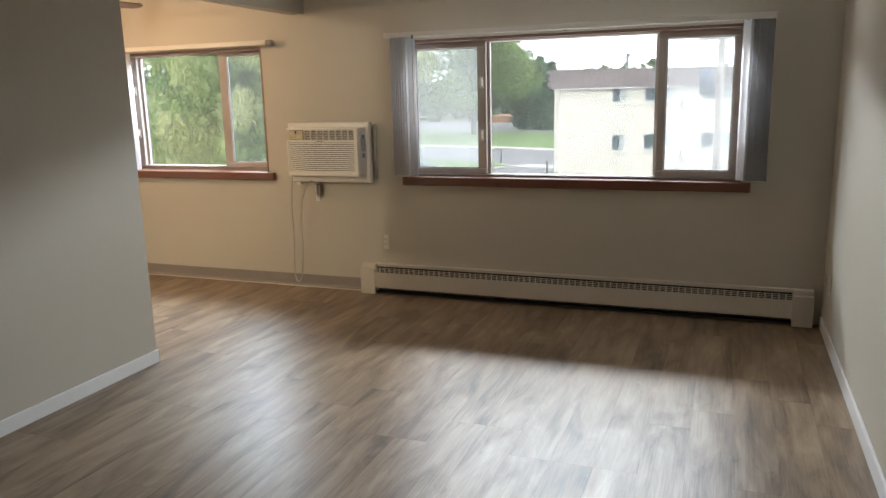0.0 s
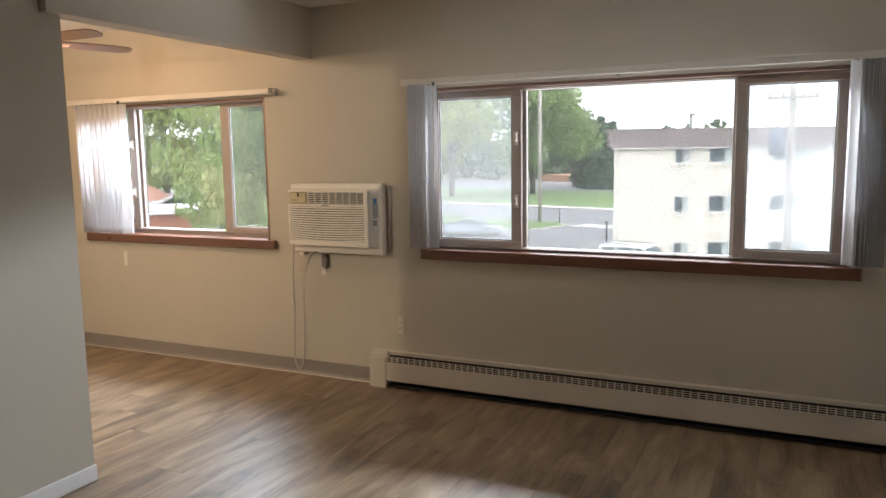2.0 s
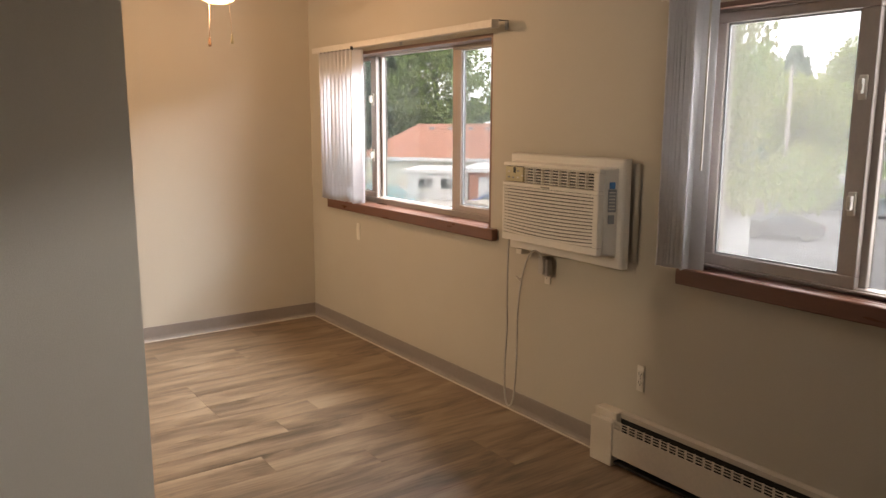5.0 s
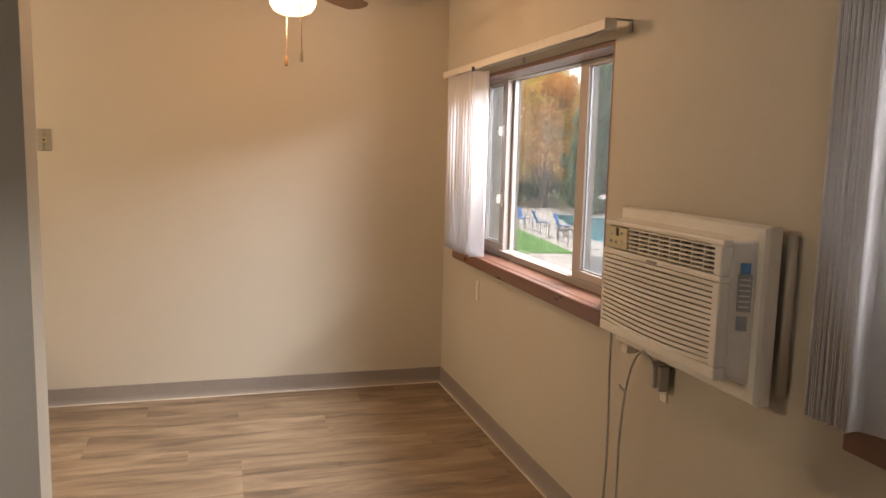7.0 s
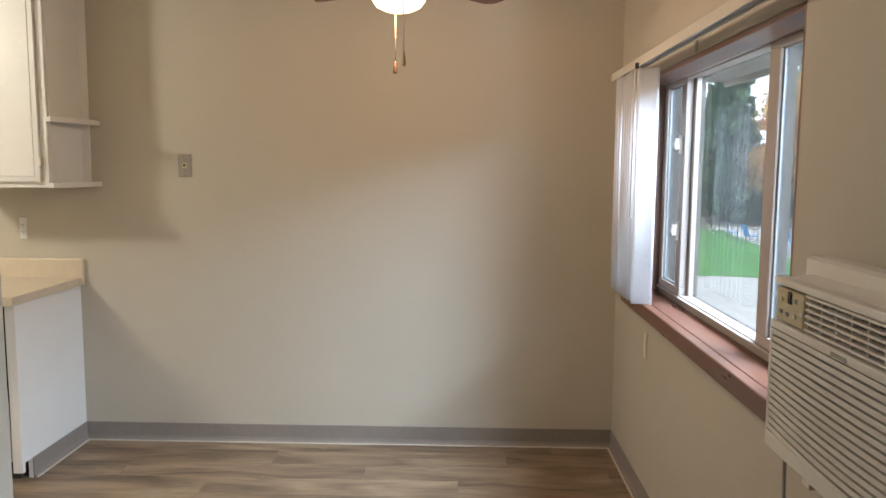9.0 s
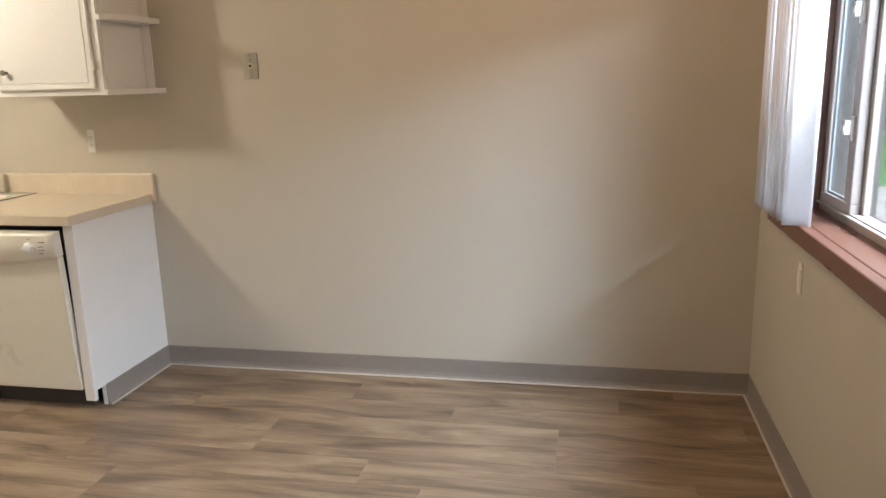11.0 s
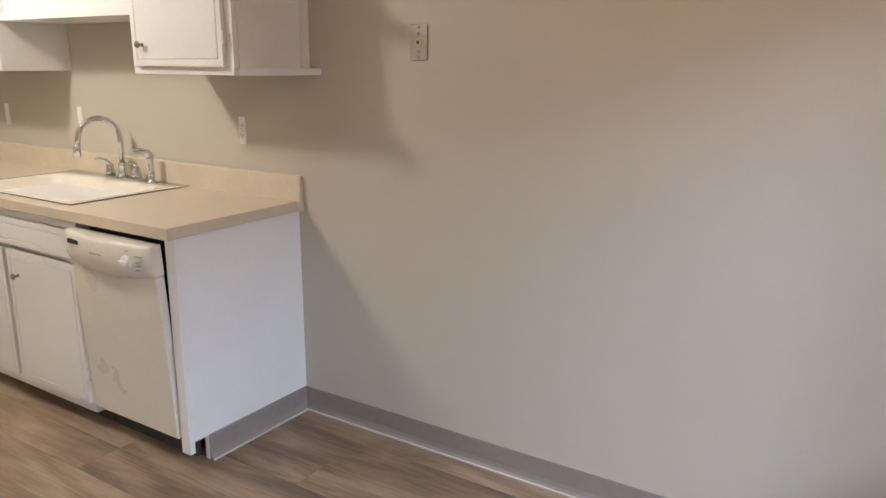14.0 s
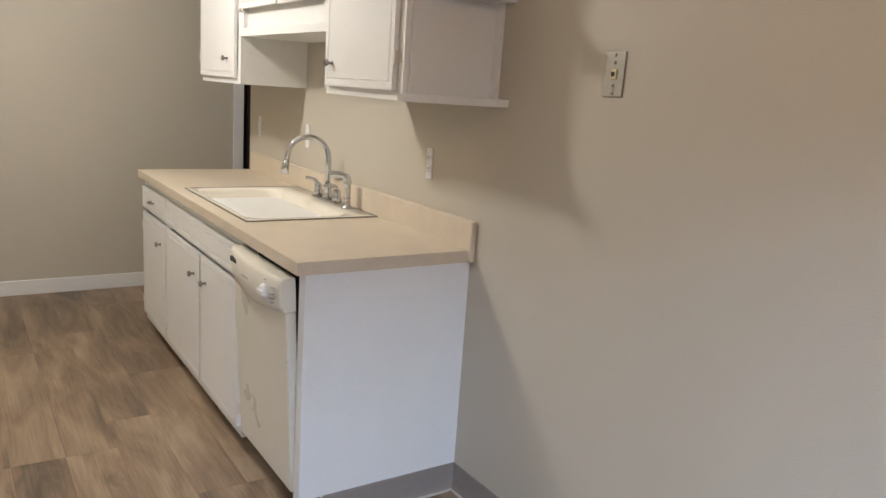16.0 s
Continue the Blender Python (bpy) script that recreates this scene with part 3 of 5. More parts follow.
    for i, (dx, dz) in enumerate(((0.02, 0.02), (0.02, 0.045), (0.05, 0.018), (0.085, 0.02), (0.085, 0.05), (0.115, 0.03))):
        part("button", box(fx0 + 0.016 + dx, fx0 + 0.028 + dx, fy + 0.001, fy + 0.005, gz0 + dz, gz0 + dz + 0.008, 0.001), PLATE if i % 2 else GREYLAB, pnl)
    part("display", box(fx0 + 0.075, fx0 + 0.089, fy + 0.001, fy + 0.005, gz0 + 0.045, gz0 + 0.07, 0.001), SLOT, pnl)
    bm = bmesh.new()
    for k in range(6):
        z = gz0 + 0.006 + k * 0.0128
        add_box(bm, gx0, fx1 - 0.03, fy + 0.004, fy + 0.02, z, z + 0.0045)
    for k in range(9):
        x = gx0 + 0.004 + k * (fx1 - 0.034 - gx0) / 8
        add_box(bm, x - 0.002, x + 0.002, fy + 0.008, fy + 0.024, gz0 + 0.002, fz1 - 0.016)
    part("outlet_grille", bm, ACWHITE, ac, "ivory air outlet grille")
    part("badge", box(-3.03, -2.975, fy - 0.002, fy + 0.001, 1.2, 1.208, 0.001), STEEL, ac, "small silver badge")
    # labels lie on the raked cheek
    rake = Matrix.Translation((fx1 + 0.003, fy + 0.03, 0)) @ Matrix.Rotation(-math.atan2(0.042, 0.065), 4, "Z")
    for name, rows, mat, label in (("energy_sticker", [(-0.001, 0.002, 0.022, 0.046, 1.222, 1.25)], BLUE, "small blue sticker"),
                                   ("rating_label", [(-0.001, 0.002, 0.018, 0.052, 1.125, 1.22), (-0.001, 0.002, 0.02, 0.046, 1.075, 1.112)], GREYLAB, "grey rating label")):
        bm = boxes(*rows)
        bm.transform(rake)
        part(name, bm, mat, ac, label)
    bm = boxes(*[(0.0015, 0.0026, 0.022, 0.048, 1.135 + 0.014 * k, 1.139 + 0.014 * k) for k in range(6)])
    bm.transform(rake)
    part("label_print", bm, PLATE, ac, "rows of small pale print")
    part("foot_clip", box(fx0 + 0.02, fx0 + 0.06, NY - 0.09, NY - 0.03, z0 - 0.022, z0 + 0.004, 0.004), ACWHITE, ac)
    return ac


air_conditioner()


def bend(points, n=8):
    """A smooth line through points (Catmull-Rom)."""
    p = [Vector(q) for q in points]
    p = [p[0]] + p + [p[-1]]
    out = []
    for i in range(1, len(p) - 2):
        for k in range(n):
            t = k / n
            out.append(0.5 * (2 * p[i] + (p[i + 1] - p[i - 1]) * t + (2 * p[i - 1] - 5 * p[i] + 4 * p[i + 1] - p[i + 2]) * t * t + (3 * p[i] - p[i - 1] - 3 * p[i + 1] + p[i + 2]) * t ** 3))
    return out + [p[-2]]


cord = thing("power_cord", "grey power cord hanging from the air conditioner to a wall socket", "cord", (-3.2, NY - 0.03, 0.1))
part("cable", tube(bend([(-3.295, NY - 0.12, 0.945), (-3.32, NY - 0.105, 0.8), (-3.338, NY - 0.09, 0.62), (-3.334, NY - 0.09, 0.46), (-3.346, NY - 0.09, 0.26), (-3.345, NY - 0.085, 0.1), (-3.32, NY - 0.08, 0.055), (-3.28, NY - 0.085, 0.12),
                         (-3.258, NY - 0.09, 0.34), (-3.256, NY - 0.09, 0.55), (-3.235, NY - 0.09, 0.72), (-3.195, NY - 0.09, 0.84), (-3.15, NY - 0.085, 0.888), (-3.115, NY - 0.07, 0.865), (-3.122, NY - 0.06, 0.83)]), 0.0048, 8), CORD, cord)
part("plug", boxes((-3.145, -3.11, NY - 0.065, NY - 0.012, 0.775, 0.86), (-3.118, -3.098, NY - 0.05, NY - 0.012, 0.765, 0.85), bevel=0.006), CORD, cord, "grey plug with a test button")
part("cable_tie", tube(bend([(-3.262, NY - 0.09, 0.735), (-3.245, NY - 0.11, 0.745), (-3.23, NY - 0.09, 0.735), (-3.25, NY - 0.085, 0.722), (-3.262, NY - 0.1, 0.75)]), 0.003, 6), RAIL, cord, "twisted white cable tie")


# ---- plates ----
def on_wall(ob, x, y, z, side):
    """Stands a plate made at the origin, facing -y, on a wall."""
    ob.matrix_world = pose(x, y, z, 0, 0, {"north": 0, "west": 90, "east": -90}[side])
    return ob


def socket(x, y, z, side, label, mat=None):
    s = thing("wall_socket", label, "socket", group="wall sockets")
    part("cover_plate", box(-0.02, 0.02, -0.006, 0, -0.0575, 0.0575, 0.003), mat or PLATE, s)
    for dz in (0.0195, -0.0195):
        r = part("receptacle", box(-0.0165, 0.0165, -0.0085, -0.004, dz - 0.014, dz + 0.014, 0.003), mat or PLATE, s)
        part("slots", boxes((-0.008, -0.0055, -0.0092, -0.008, dz - 0.002, dz + 0.007), (0.0055, 0.008, -0.0092, -0.008, dz - 0.002, dz + 0.006), (-0.002, 0.002, -0.0092, -0.008, dz - 0.01, dz - 0.006)), SLOT, r)
    part("screw", box(-0.002, 0.002, -0.0075, -0.005, -0.002, 0.002, 0.001), STEEL, s)
    return on_wall(s, x, y, z, side)


def switch(x, y, z, side, label, rocker=False, mat=None):
    s = thing("light_switch", label, "switch", group="wall switches")
    part("cover_plate", box(-0.02, 0.02, -0.006, 0, -0.0575, 0.0575, 0.003), mat or PLATE, s)
    part("toggle", box(-0.0165 if rocker else -0.005, 0.0165 if rocker else 0.005, -0.009 if rocker else -0.016, -0.004, -0.03 if rocker else -0.004, 0.03 if rocker else 0.009, 0.002), mat or PLATE, s)
    return on_wall(s, x, y, z, side)


socket(-2.549, NY, 0.411, "north", "almond duplex wall socket above the baseboard heater")
socket(-3.14, NY, 0.775, "north", "almond wall socket below the air conditioner")
switch(-5.013, NY, 0.743, "north", "almond blank plate below the dining window", True, PLATE)
socket(WX, 2.44, 1.18, "west", "white duplex wall socket above the worktop", WHITE)
switch(WX, 1.285, 1.18, "west", "white rocker switch above the sink", True, WHITE)
switch(WX, 0.6, 1.175, "west", "white switch plate at the end of the worktop", True, WHITE)
socket(EX, 5.56, 0.345, "east", "white wall socket near the window corner")
socket(EX, 5.32, 0.345, "east", "small white cable plate near the window corner")

ph = thing("phone_jack_plate", "brushed metal wall plate for a telephone", "wall plate")
part("cover_plate", box(-0.036, 0.036, -0.005, 0, -0.0605, 0.0605, 0.002), STEEL, ph)
part("jack", box(-0.012, 0.012, -0.009, -0.004, -0.014, 0.014, 0.002), ACPANEL, ph, "ivory telephone jack")
part("jack_opening", box(-0.006, 0.006, -0.0097, -0.008, -0.006, 0.006), SLOT, ph)
for dz in (0.03, -0.03, 0.05, -0.05):
    part("stud", box(-0.004, 0.004, -0.008, -0.004, dz - 0.004, dz + 0.004, 0.0015), RIM, ph)
on_wall(ph, WX, 3.337, 1.527, "west")


# ---- ceiling fan ----
def ceiling_fan(x, y):
    f = thing("ceiling_fan", "ceiling fan with brown blades and a lit frosted glass bowl", "ceiling fan", (x, y, CEILZ))
    part("canopy", lathe(x, y, [(0.066, CEILZ), (0.066, CEILZ - 0.008), (0.05, CEILZ - 0.05), (0.03, CEILZ - 0.085), (0.015, CEILZ - 0.095)]), BRASS, f, "cream conical canopy")
    part("rod", tube([(x, y, CEILZ - 0.085), (x, y, CEILZ - 0.16)], 0.012), BRASS, f)
    part("motor", lathe(x, y, [(0.02, CEILZ - 0.14), (0.07, CEILZ - 0.152), (0.095, CEILZ - 0.175), (0.1, CEILZ - 0.215), (0.09, CEILZ - 0.25), (0.06, CEILZ - 0.268), (0.06, CEILZ - 0.29)]), BRASS, f, "cream motor housing")
    part("light_fitter", lathe(x, y, [(0.055, CEILZ - 0.284), (0.085, CEILZ - 0.3), (0.1, CEILZ - 0.318), (0.1, CEILZ - 0.33)]), BRASS, f)
    part("glass_bowl", lathe(x, y, [(0.097, CEILZ - 0.328), (0.103, CEILZ - 0.336), (0.099, CEILZ - 0.356), (0.082, CEILZ - 0.38), (0.05, CEILZ - 0.395), (0.012, CEILZ - 0.4)], 36), BOWL, f, "glowing frosted glass bowl").visible_shadow = False
    for k in range(5):
        a = 2 * math.pi * k / 5 + radians(71)
        m = Matrix.Translation((x, y, CEILZ - 0.243)) @ Matrix.Rotation(a, 4, "Z") @ Matrix.Rotation(radians(-11), 4, "X")
        bm = bmesh.new()
        outline = [(0.2, -0.05), (0.3, -0.06), (0.5, -0.066), (0.63, -0.06), (0.665, -0.03), (0.67, 0.0), (0.665, 0.03), (0.63, 0.06), (0.5, 0.066), (0.3, 0.06), (0.2, 0.05)]
        top = [bm.verts.new((u, v, 0.003)) for u, v in outline]
        low = [bm.verts.new((u, v, -0.003)) for u, v in outline]
        bm.faces.new(top), bm.faces.new(low[::-1])
        for i in range(len(outline)):
            j = (i + 1) % len(outline)
            bm.faces.new((top[i], low[i], low[j], top[j]))
        bm.transform(m)
        b = part("blade", bm, FANWOOD, f, "brown wood-grain blade")
        bm = boxes((0.08, 0.24, -0.014, 0.014, -0.008, -0.003), (0.2, 0.27, -0.02, 0.02, -0.007, -0.003), bevel=0.002)
        bm.transform(m)
        part("blade_iron", bm, BRASS, b, "cream blade iron")
    for dx, dy, drop in ((-0.078, -0.018, 0.157), (0.09, 0.023, 0.155)):
        c = part("pull_chain", tube([(x + dx, y + dy, CEILZ - 0.318), (x + dx * 1.2, y + dy * 1.2, CEILZ - 0.435 - drop + 0.03)], 0.0022, 6), BRASS, f)
        part("chain_pull", lathe(x + dx * 1.2, y + dy * 1.2, [(0.002, CEILZ - 0.405 - drop), (0.005, CEILZ - 0.410 - drop), (0.009, CEILZ - 0.445 - drop), (0.006, CEILZ - 0.453 - drop)], 10), FANWOOD if dx < 0 else ACPANEL, c, "small wooden pull")
    return f


ceiling_fan(FANX, FANY)


# ---- kitchen ----
CF = -5.10            # the cabinets' face
CE, CS = 2.74, 0.5    # the cabinets' north and south ends


def slab_door(name, parent, xf, y0, y1, z0, z1, label=""):
    """A routed slab door facing +x: one board with a shallow groove run round its field."""
    bm = box(xf, xf + 0.018, y0, y1, z0, z1)
    bm.faces.ensure_lookup_table()
    front = max(bm.faces, key=lambda f: f.calc_center_median().x)
    for thick, depth in ((0.004, 0.0), (0.03, 0.0), (0.003, -0.004), (0.004, 0.0), (0.003, 0.004)):
        bmesh.ops.inset_region(bm, faces=[front], thickness=thick, depth=depth)
    edge = [e for e in bm.edges if e.is_boundary is False and all(abs(v.co.x - xf - 0.018) < 1e-5 and (abs(v.co.y - y0) < 1e-5 or abs(v.co.y - y1) < 1e-5 or abs(v.co.z - z0) < 1e-5 or abs(v.co.z - z1) < 1e-5) for v in e.verts)]
    bmesh.ops.bevel(bm, geom=edge, offset=0.003, segments=2, affect="EDGES")
    return part(name, bm, CABINET, parent, label)


def knob(parent, xf, y, z):
    k = part("knob", lathe(0, 0, [(0.008, 0), (0.005, 0.006), (0.005, 0.014), (0.012, 0.019), (0.014, 0.024), (0.009, 0.029)], 16), KNOB, parent, "brushed nickel knob")
    k.matrix_world = pose(xf + 0.018, y, z, 0, 90, 0)
    return k


def hinge(parent, xf, y, z):
    return part("hinge", boxes((xf + 0.002, xf + 0.02, y - 0.006, y + 0.006, z - 0.022, z + 0.022), (xf, xf + 0.004, y, y + 0.02, z - 0.016, z + 0.016), bevel=0.002), PLATE, parent, "white painted hinge")


def base_unit(label, y0, y1, doors, drawer=False, knobs=()):
    c = thing("base_cabinet", label, "cabinet", (CF, (y0 + y1) / 2, 0), group="white base cabinets")
    part("carcass", boxes((WX, CF - 0.02, y0, y1, 0.07, 0.872)), CABINET, c)
    part("face_frame", ring_x(CF - 0.02, CF, y0, y1, 0.07, 0.872, 0.04), CABINET, c)
    # the toe kick's colour carries the deep shade beneath the doors
    part("toe_kick", box(CF - 0.085, CF - 0.075, y0, y1, 0.0, 0.07), SHADEDARK, c, "recessed toe kick painted dark for the shade under the doors")
    d = slab_door("drawer_front" if drawer else "false_front", c, CF, y0 + 0.02, y1 - 0.02, 0.715, 0.83)
    if drawer:
        k = part("pull", tube(bend([(CF + 0.016, (y0 + y1) / 2 - 0.03, 0.772), (CF + 0.04, (y0 + y1) / 2 - 0.022, 0.772), (CF + 0.042, (y0 + y1) / 2 + 0.022, 0.772), (CF + 0.016, (y0 + y1) / 2 + 0.03, 0.772)]), 0.005, 8), KNOB, d, "brushed nickel drawer pull")
    for (a, b), ky in zip(doors, knobs):
        d = slab_door("door", c, CF, a, b, 0.115, 0.69)
        knob(d, CF, ky, 0.585)
        hy = a - 0.004 if ky > (a + b) / 2 else b + 0.004
        for z in (0.19, 0.61):
            hinge(d, CF, hy, z)
    return c


def ring_x(x0, x1, y0, y1, z0, z1, w):
    return boxes((x0, x1, y0, y1, z0, z0 + w), (x0, x1, y0, y1, z1 - w, z1), (x0, x1, y0, y0 + w, z0 + w, z1 - w), (x0, x1, y1 - w, y1, z0 + w, z1 - w), bevel=0.001)


base_unit("white painted base cabinet with one drawer and one door", CS, 1.03, [(0.52, 1.01)], True, [0.93])
base_unit("white painted double-door sink base cabinet", 1.034, 2.165, [(1.055, 1.625), (1.655, 2.15)], False, [1.55, 1.73])

ep = thing("end_panel", "white painted end panel closing the run of base cabinets", "cabinet panel", (CF, CE, 0))
part("panel", boxes((WX, CF - 0.001, CE - 0.022, CE, 0.1, 0.872), (WX, CF - 0.085, CE - 0.022, CE, 0.0, 0.1)), CABINET, ep)
part("stile", box(CF - 0.02, CF + 0.003, CE - 0.045, CE + 0.003, 0.056, 0.872, 0.002), CABINET, ep)


def dishwasher(y0, y1):
    d = thing("dishwasher", "off-white built-in dishwasher with its door slightly ajar", "dishwasher", (CF, (y0 + y1) / 2, 0))
    # solid near-black block, painting the shade in the gap round the door
    part("tub", box(WX + 0.03, CF - 0.05, y0 + 0.004, y1 - 0.004, 0.08, 0.85, 0.004), DARK, d, "box painted dark for the shade inside the dishwasher")
    # near-black here paints the shade below the dishwasher's door
    part("kick_plate", box(CF - 0.09, CF - 0.07, y0 + 0.01, y1 - 0.01, 0.0, 0.125, 0.002), SHADEDARK, d, "kick plate painted dark for the shade under the dishwasher")
    lean = Matrix.Translation((CF - 0.01, 0, 0.12)) @ Matrix.Rotation(radians(3.2), 4, "Y") @ Matrix.Translation((-CF + 0.01, 0, -0.12))
    bm = box(CF - 0.03, CF + 0.006, y0 + 0.004, y1 - 0.012, 0.105, 0.735, 0.005)
    bm.transform(lean)
    door = part("door", bm, DISH, d, "off-white enamelled door")
    bm = bmesh.new()
    n, rows = 14, []
    for k in range(n + 1):
        u = k / n
        y = y0 + 0.004 + u * (y1 - y0 - 0.016)
        bow = 0.022 * math.sin(math.pi * u)
        low = 0.738 - 0.028 * math.sin(math.pi * u)
        prof = [(CF - 0.03, low), (CF + 0.008 + bow * 0.6, low), (CF + 0.016 + bow, low + 0.02), (CF + 0.016 + bow, 0.835), (CF + 0.006 + bow, 0.848), (CF - 0.03, 0.848)]
        rows.append([bm.verts.new((x, y, z)) for x, z in prof])
    for a, b in zip(rows, rows[1:]):
        for i in range(6):
            bm.faces.new((a[i], a[(i + 1) % 6], b[(i + 1) % 6], b[i])).smooth = i in (1, 2, 3)
    bm.faces.new(rows[0][::-1]), bm.faces.new(rows[-1])
    bmesh.ops.recalc_face_normals(bm, faces=bm.faces)
    bm.transform(lean)
    con = part("control_console", bm, DISH, d, "bowed off-white control console")
    bm = lathe(0, 0, [(0.024, 0), (0.024, 0.012), (0.02, 0.018), (0.004, 0.019)], 24)
    add_box(bm, -0.006, 0.006, -0.022, 0.022, 0.016, 0.026)
    bm.transform(lean @ pose(CF + 0.026, y0 + 0.40, 0.785, 0, 90, 0))
    part("dial", bm, WHITE, con, "white selector dial")
    for dy, dz, w in ((0.335, 0.79, 0.02), (0.445, 0.81, 0.03), (0.445, 0.79, 0.02), (0.445, 0.775, 0.025), (0.445, 0.76, 0.018), (0.40, 0.825, 0.012)):
        bm = box(CF + 0.02, CF + 0.0345 - 0.00025 / max(0.02, 1 - abs(dy - 0.27) * 2) , y0 + dy, y0 + dy + w, dz - 0.001, dz + 0.001)
        bm.transform(lean)
        part("dial_mark", bm, GREYLAB, con)
    bm = box(CF + 0.03, CF + 0.0385, y0 + 0.19, y0 + 0.26, 0.787, 0.791)
    bm.transform(lean)
    part("brand_bar", bm, GREYLAB, con, "small dark name bar")
    bm = boxes(*[(CF + 0.012, CF + 0.0305, y0 + 0.045 + k * 0.014, y0 + 0.056 + k * 0.014, 0.806, 0.822) for k in range(5)])
    bm.transform(lean)
    part("vent_slots", bm, SLOT, con, "dark vent slots")
    return d


dishwasher(2.17, 2.695)

wt = thing("worktop", "beige speckled laminate worktop with a backsplash", "worktop", (CF, 1.6, 0.9))
SX0, SX1, SY0, SY1 = -5.62, -5.15, 1.235, 2.075         # the sink's hole
part("top", boxes((WX, SX0, CS - 0.01, CE + 0.012, 0.872, 0.914), (SX1, -5.07, CS - 0.01, CE + 0.012, 0.872, 0.914), (SX0, SX1, CS - 0.01, SY0, 0.872, 0.914), (SX0, SX1, SY1, CE + 0.012, 0.872, 0.914)), LAMINATE, wt)
part("front_edge", box(-5.072, -5.066, CS - 0.01, CE + 0.014, 0.872, 0.9135, 0.002), LAMINATE, wt)
part("backsplash", boxes((WX, WX + 0.022, CS - 0.01, CE + 0.03, 0.873, 1.018), bevel=0.006), LAMINATE, wt, "beige laminate backsplash")


def sink():
    s = thing("sink", "bisque enamelled single-bowl sink set in the worktop", "sink", ((SX0 + SX1) / 2, (SY0 + SY1) / 2, 0.914))
    part("rim", ring_z(SX0 - 0.075, SX1 + 0.022, SY0 - 0.02, SY1 + 0.02, 0.9135, 0.919, 0.008), RIM, s, "dark metal rim")
    bm = bmesh.new()
    rows = []
    for x0, x1, y0, y1, r, z in ((SX0 - 0.068, SX1 + 0.016, SY0 - 0.014, SY1 + 0.014, 0.012, 0.914), (SX0 - 0.066, SX1 + 0.014, SY0 - 0.012, SY1 + 0.012, 0.012, 0.9185),
                                 (SX0 + 0.034, SX1 - 0.006, SY0 + 0.016, SY1 - 0.016, 0.075, 0.9185), (SX0 + 0.042, SX1 - 0.014, SY0 + 0.024, SY1 - 0.024, 0.072, 0.913),
                                 (SX0 + 0.05, SX1 - 0.02, SY0 + 0.03, SY1 - 0.03, 0.07, 0.895), (SX0 + 0.064, SX1 - 0.032, SY0 + 0.044, SY1 - 0.044, 0.068, 0.79),
                                 (SX0 + 0.078, SX1 - 0.046, SY0 + 0.06, SY1 - 0.06, 0.064, 0.762), (SX0 + 0.11, SX1 - 0.078, SY0 + 0.1, SY1 - 0.1, 0.05, 0.752), (SX0 + 0.19, SX1 - 0.16, SY0 + 0.3, SY1 - 0.3, 0.03, 0.747)):
        loop = []
        for cx, cy, a0 in ((x1 - r, y1 - r, 0), (x0 + r, y1 - r, 90), (x0 + r, y0 + r, 180), (x1 - r, y0 + r, 270)):
            for q in range(7):
                t = radians(a0 + q * 15)
                loop.append(bm.verts.new((cx + r * math.cos(t), cy + r * math.sin(t), z)))
        rows.append(loop)
    for p, q in zip(rows, rows[1:]):
        for i in range(28):
            bm.faces.new((p[i], q[i], q[(i + 1) % 28], p[(i + 1) % 28])).smooth = True
    bm.faces.new(rows[-1])
    bmesh.ops.recalc_face_normals(bm, faces=bm.faces)
    bowl = part("bowl", bm, SINKM, s, "bisque enamelled bowl and deck")
    part("drain", lathe((SX0 + SX1) / 2, (SY0 + SY1) / 2, [(0.04, 0.744), (0.04, 0.75), (0.03, 0.751), (0.02, 0.749)], 20), CHROME, bowl, "steel drain")
    return s


def ring_z(x0, x1, y0, y1, z0, z1, w):
    return boxes((x0, x1, y0, y0 + w, z0, z1), (x0, x1, y1 - w, y1, z0, z1), (x0, x0 + w, y0 + w, y1 - w, z0, z1), (x1 - w, x1, y0 + w, y1 - w, z0, z1), bevel=0.002)


sink()


def faucet():
    x, y, z = -5.645, 1.69, 0.918
    f = thing("faucet", "chrome high-arc kitchen faucet with two lever handles", "faucet", (x, y, z))
    part("base_plate", box(x - 0.026, x + 0.026, y - 0.125, y + 0.125, z, z + 0.014, 0.006), CHROME, f)
    part("spout_collar", lathe(x, y, [(0.024, z + 0.012), (0.022, z + 0.03), (0.017, z + 0.055), (0.019, z + 0.06), (0.019, z + 0.075), (0.013, z + 0.08)]), CHROME, f)
    pts = [(x, y, z + 0.07), (x, y, z + 0.2)]
    pts += [(x + 0.088 - 0.088 * math.cos(a), y - 0.05 * (a / 3), z + 0.2 + 0.088 * math.sin(a)) for a in [math.pi * k / 14 for k in range(1, 15)]]
    pts += [(x + 0.18, y - 0.054, z + 0.17)]
    part("spout", tube(pts, [0.0125] * (len(pts) - 1) + [0.0115], 16), CHROME, f, "chrome goose-neck spout")
    part("aerator", tube([(x + 0.179, y - 0.053, z + 0.182), (x + 0.183, y - 0.055, z + 0.155), (x + 0.186, y - 0.057, z + 0.12)], [0.0135, 0.0165, 0.0185], 16), CHROME, f)
    for s in (-1, 1):
        h = part("handle_base", lathe(x, y + s * 0.1, [(0.022, z + 0.012), (0.022, z + 0.03), (0.017, z + 0.05), (0.019, z + 0.06), (0.01, z + 0.07)]), CHROME, f)
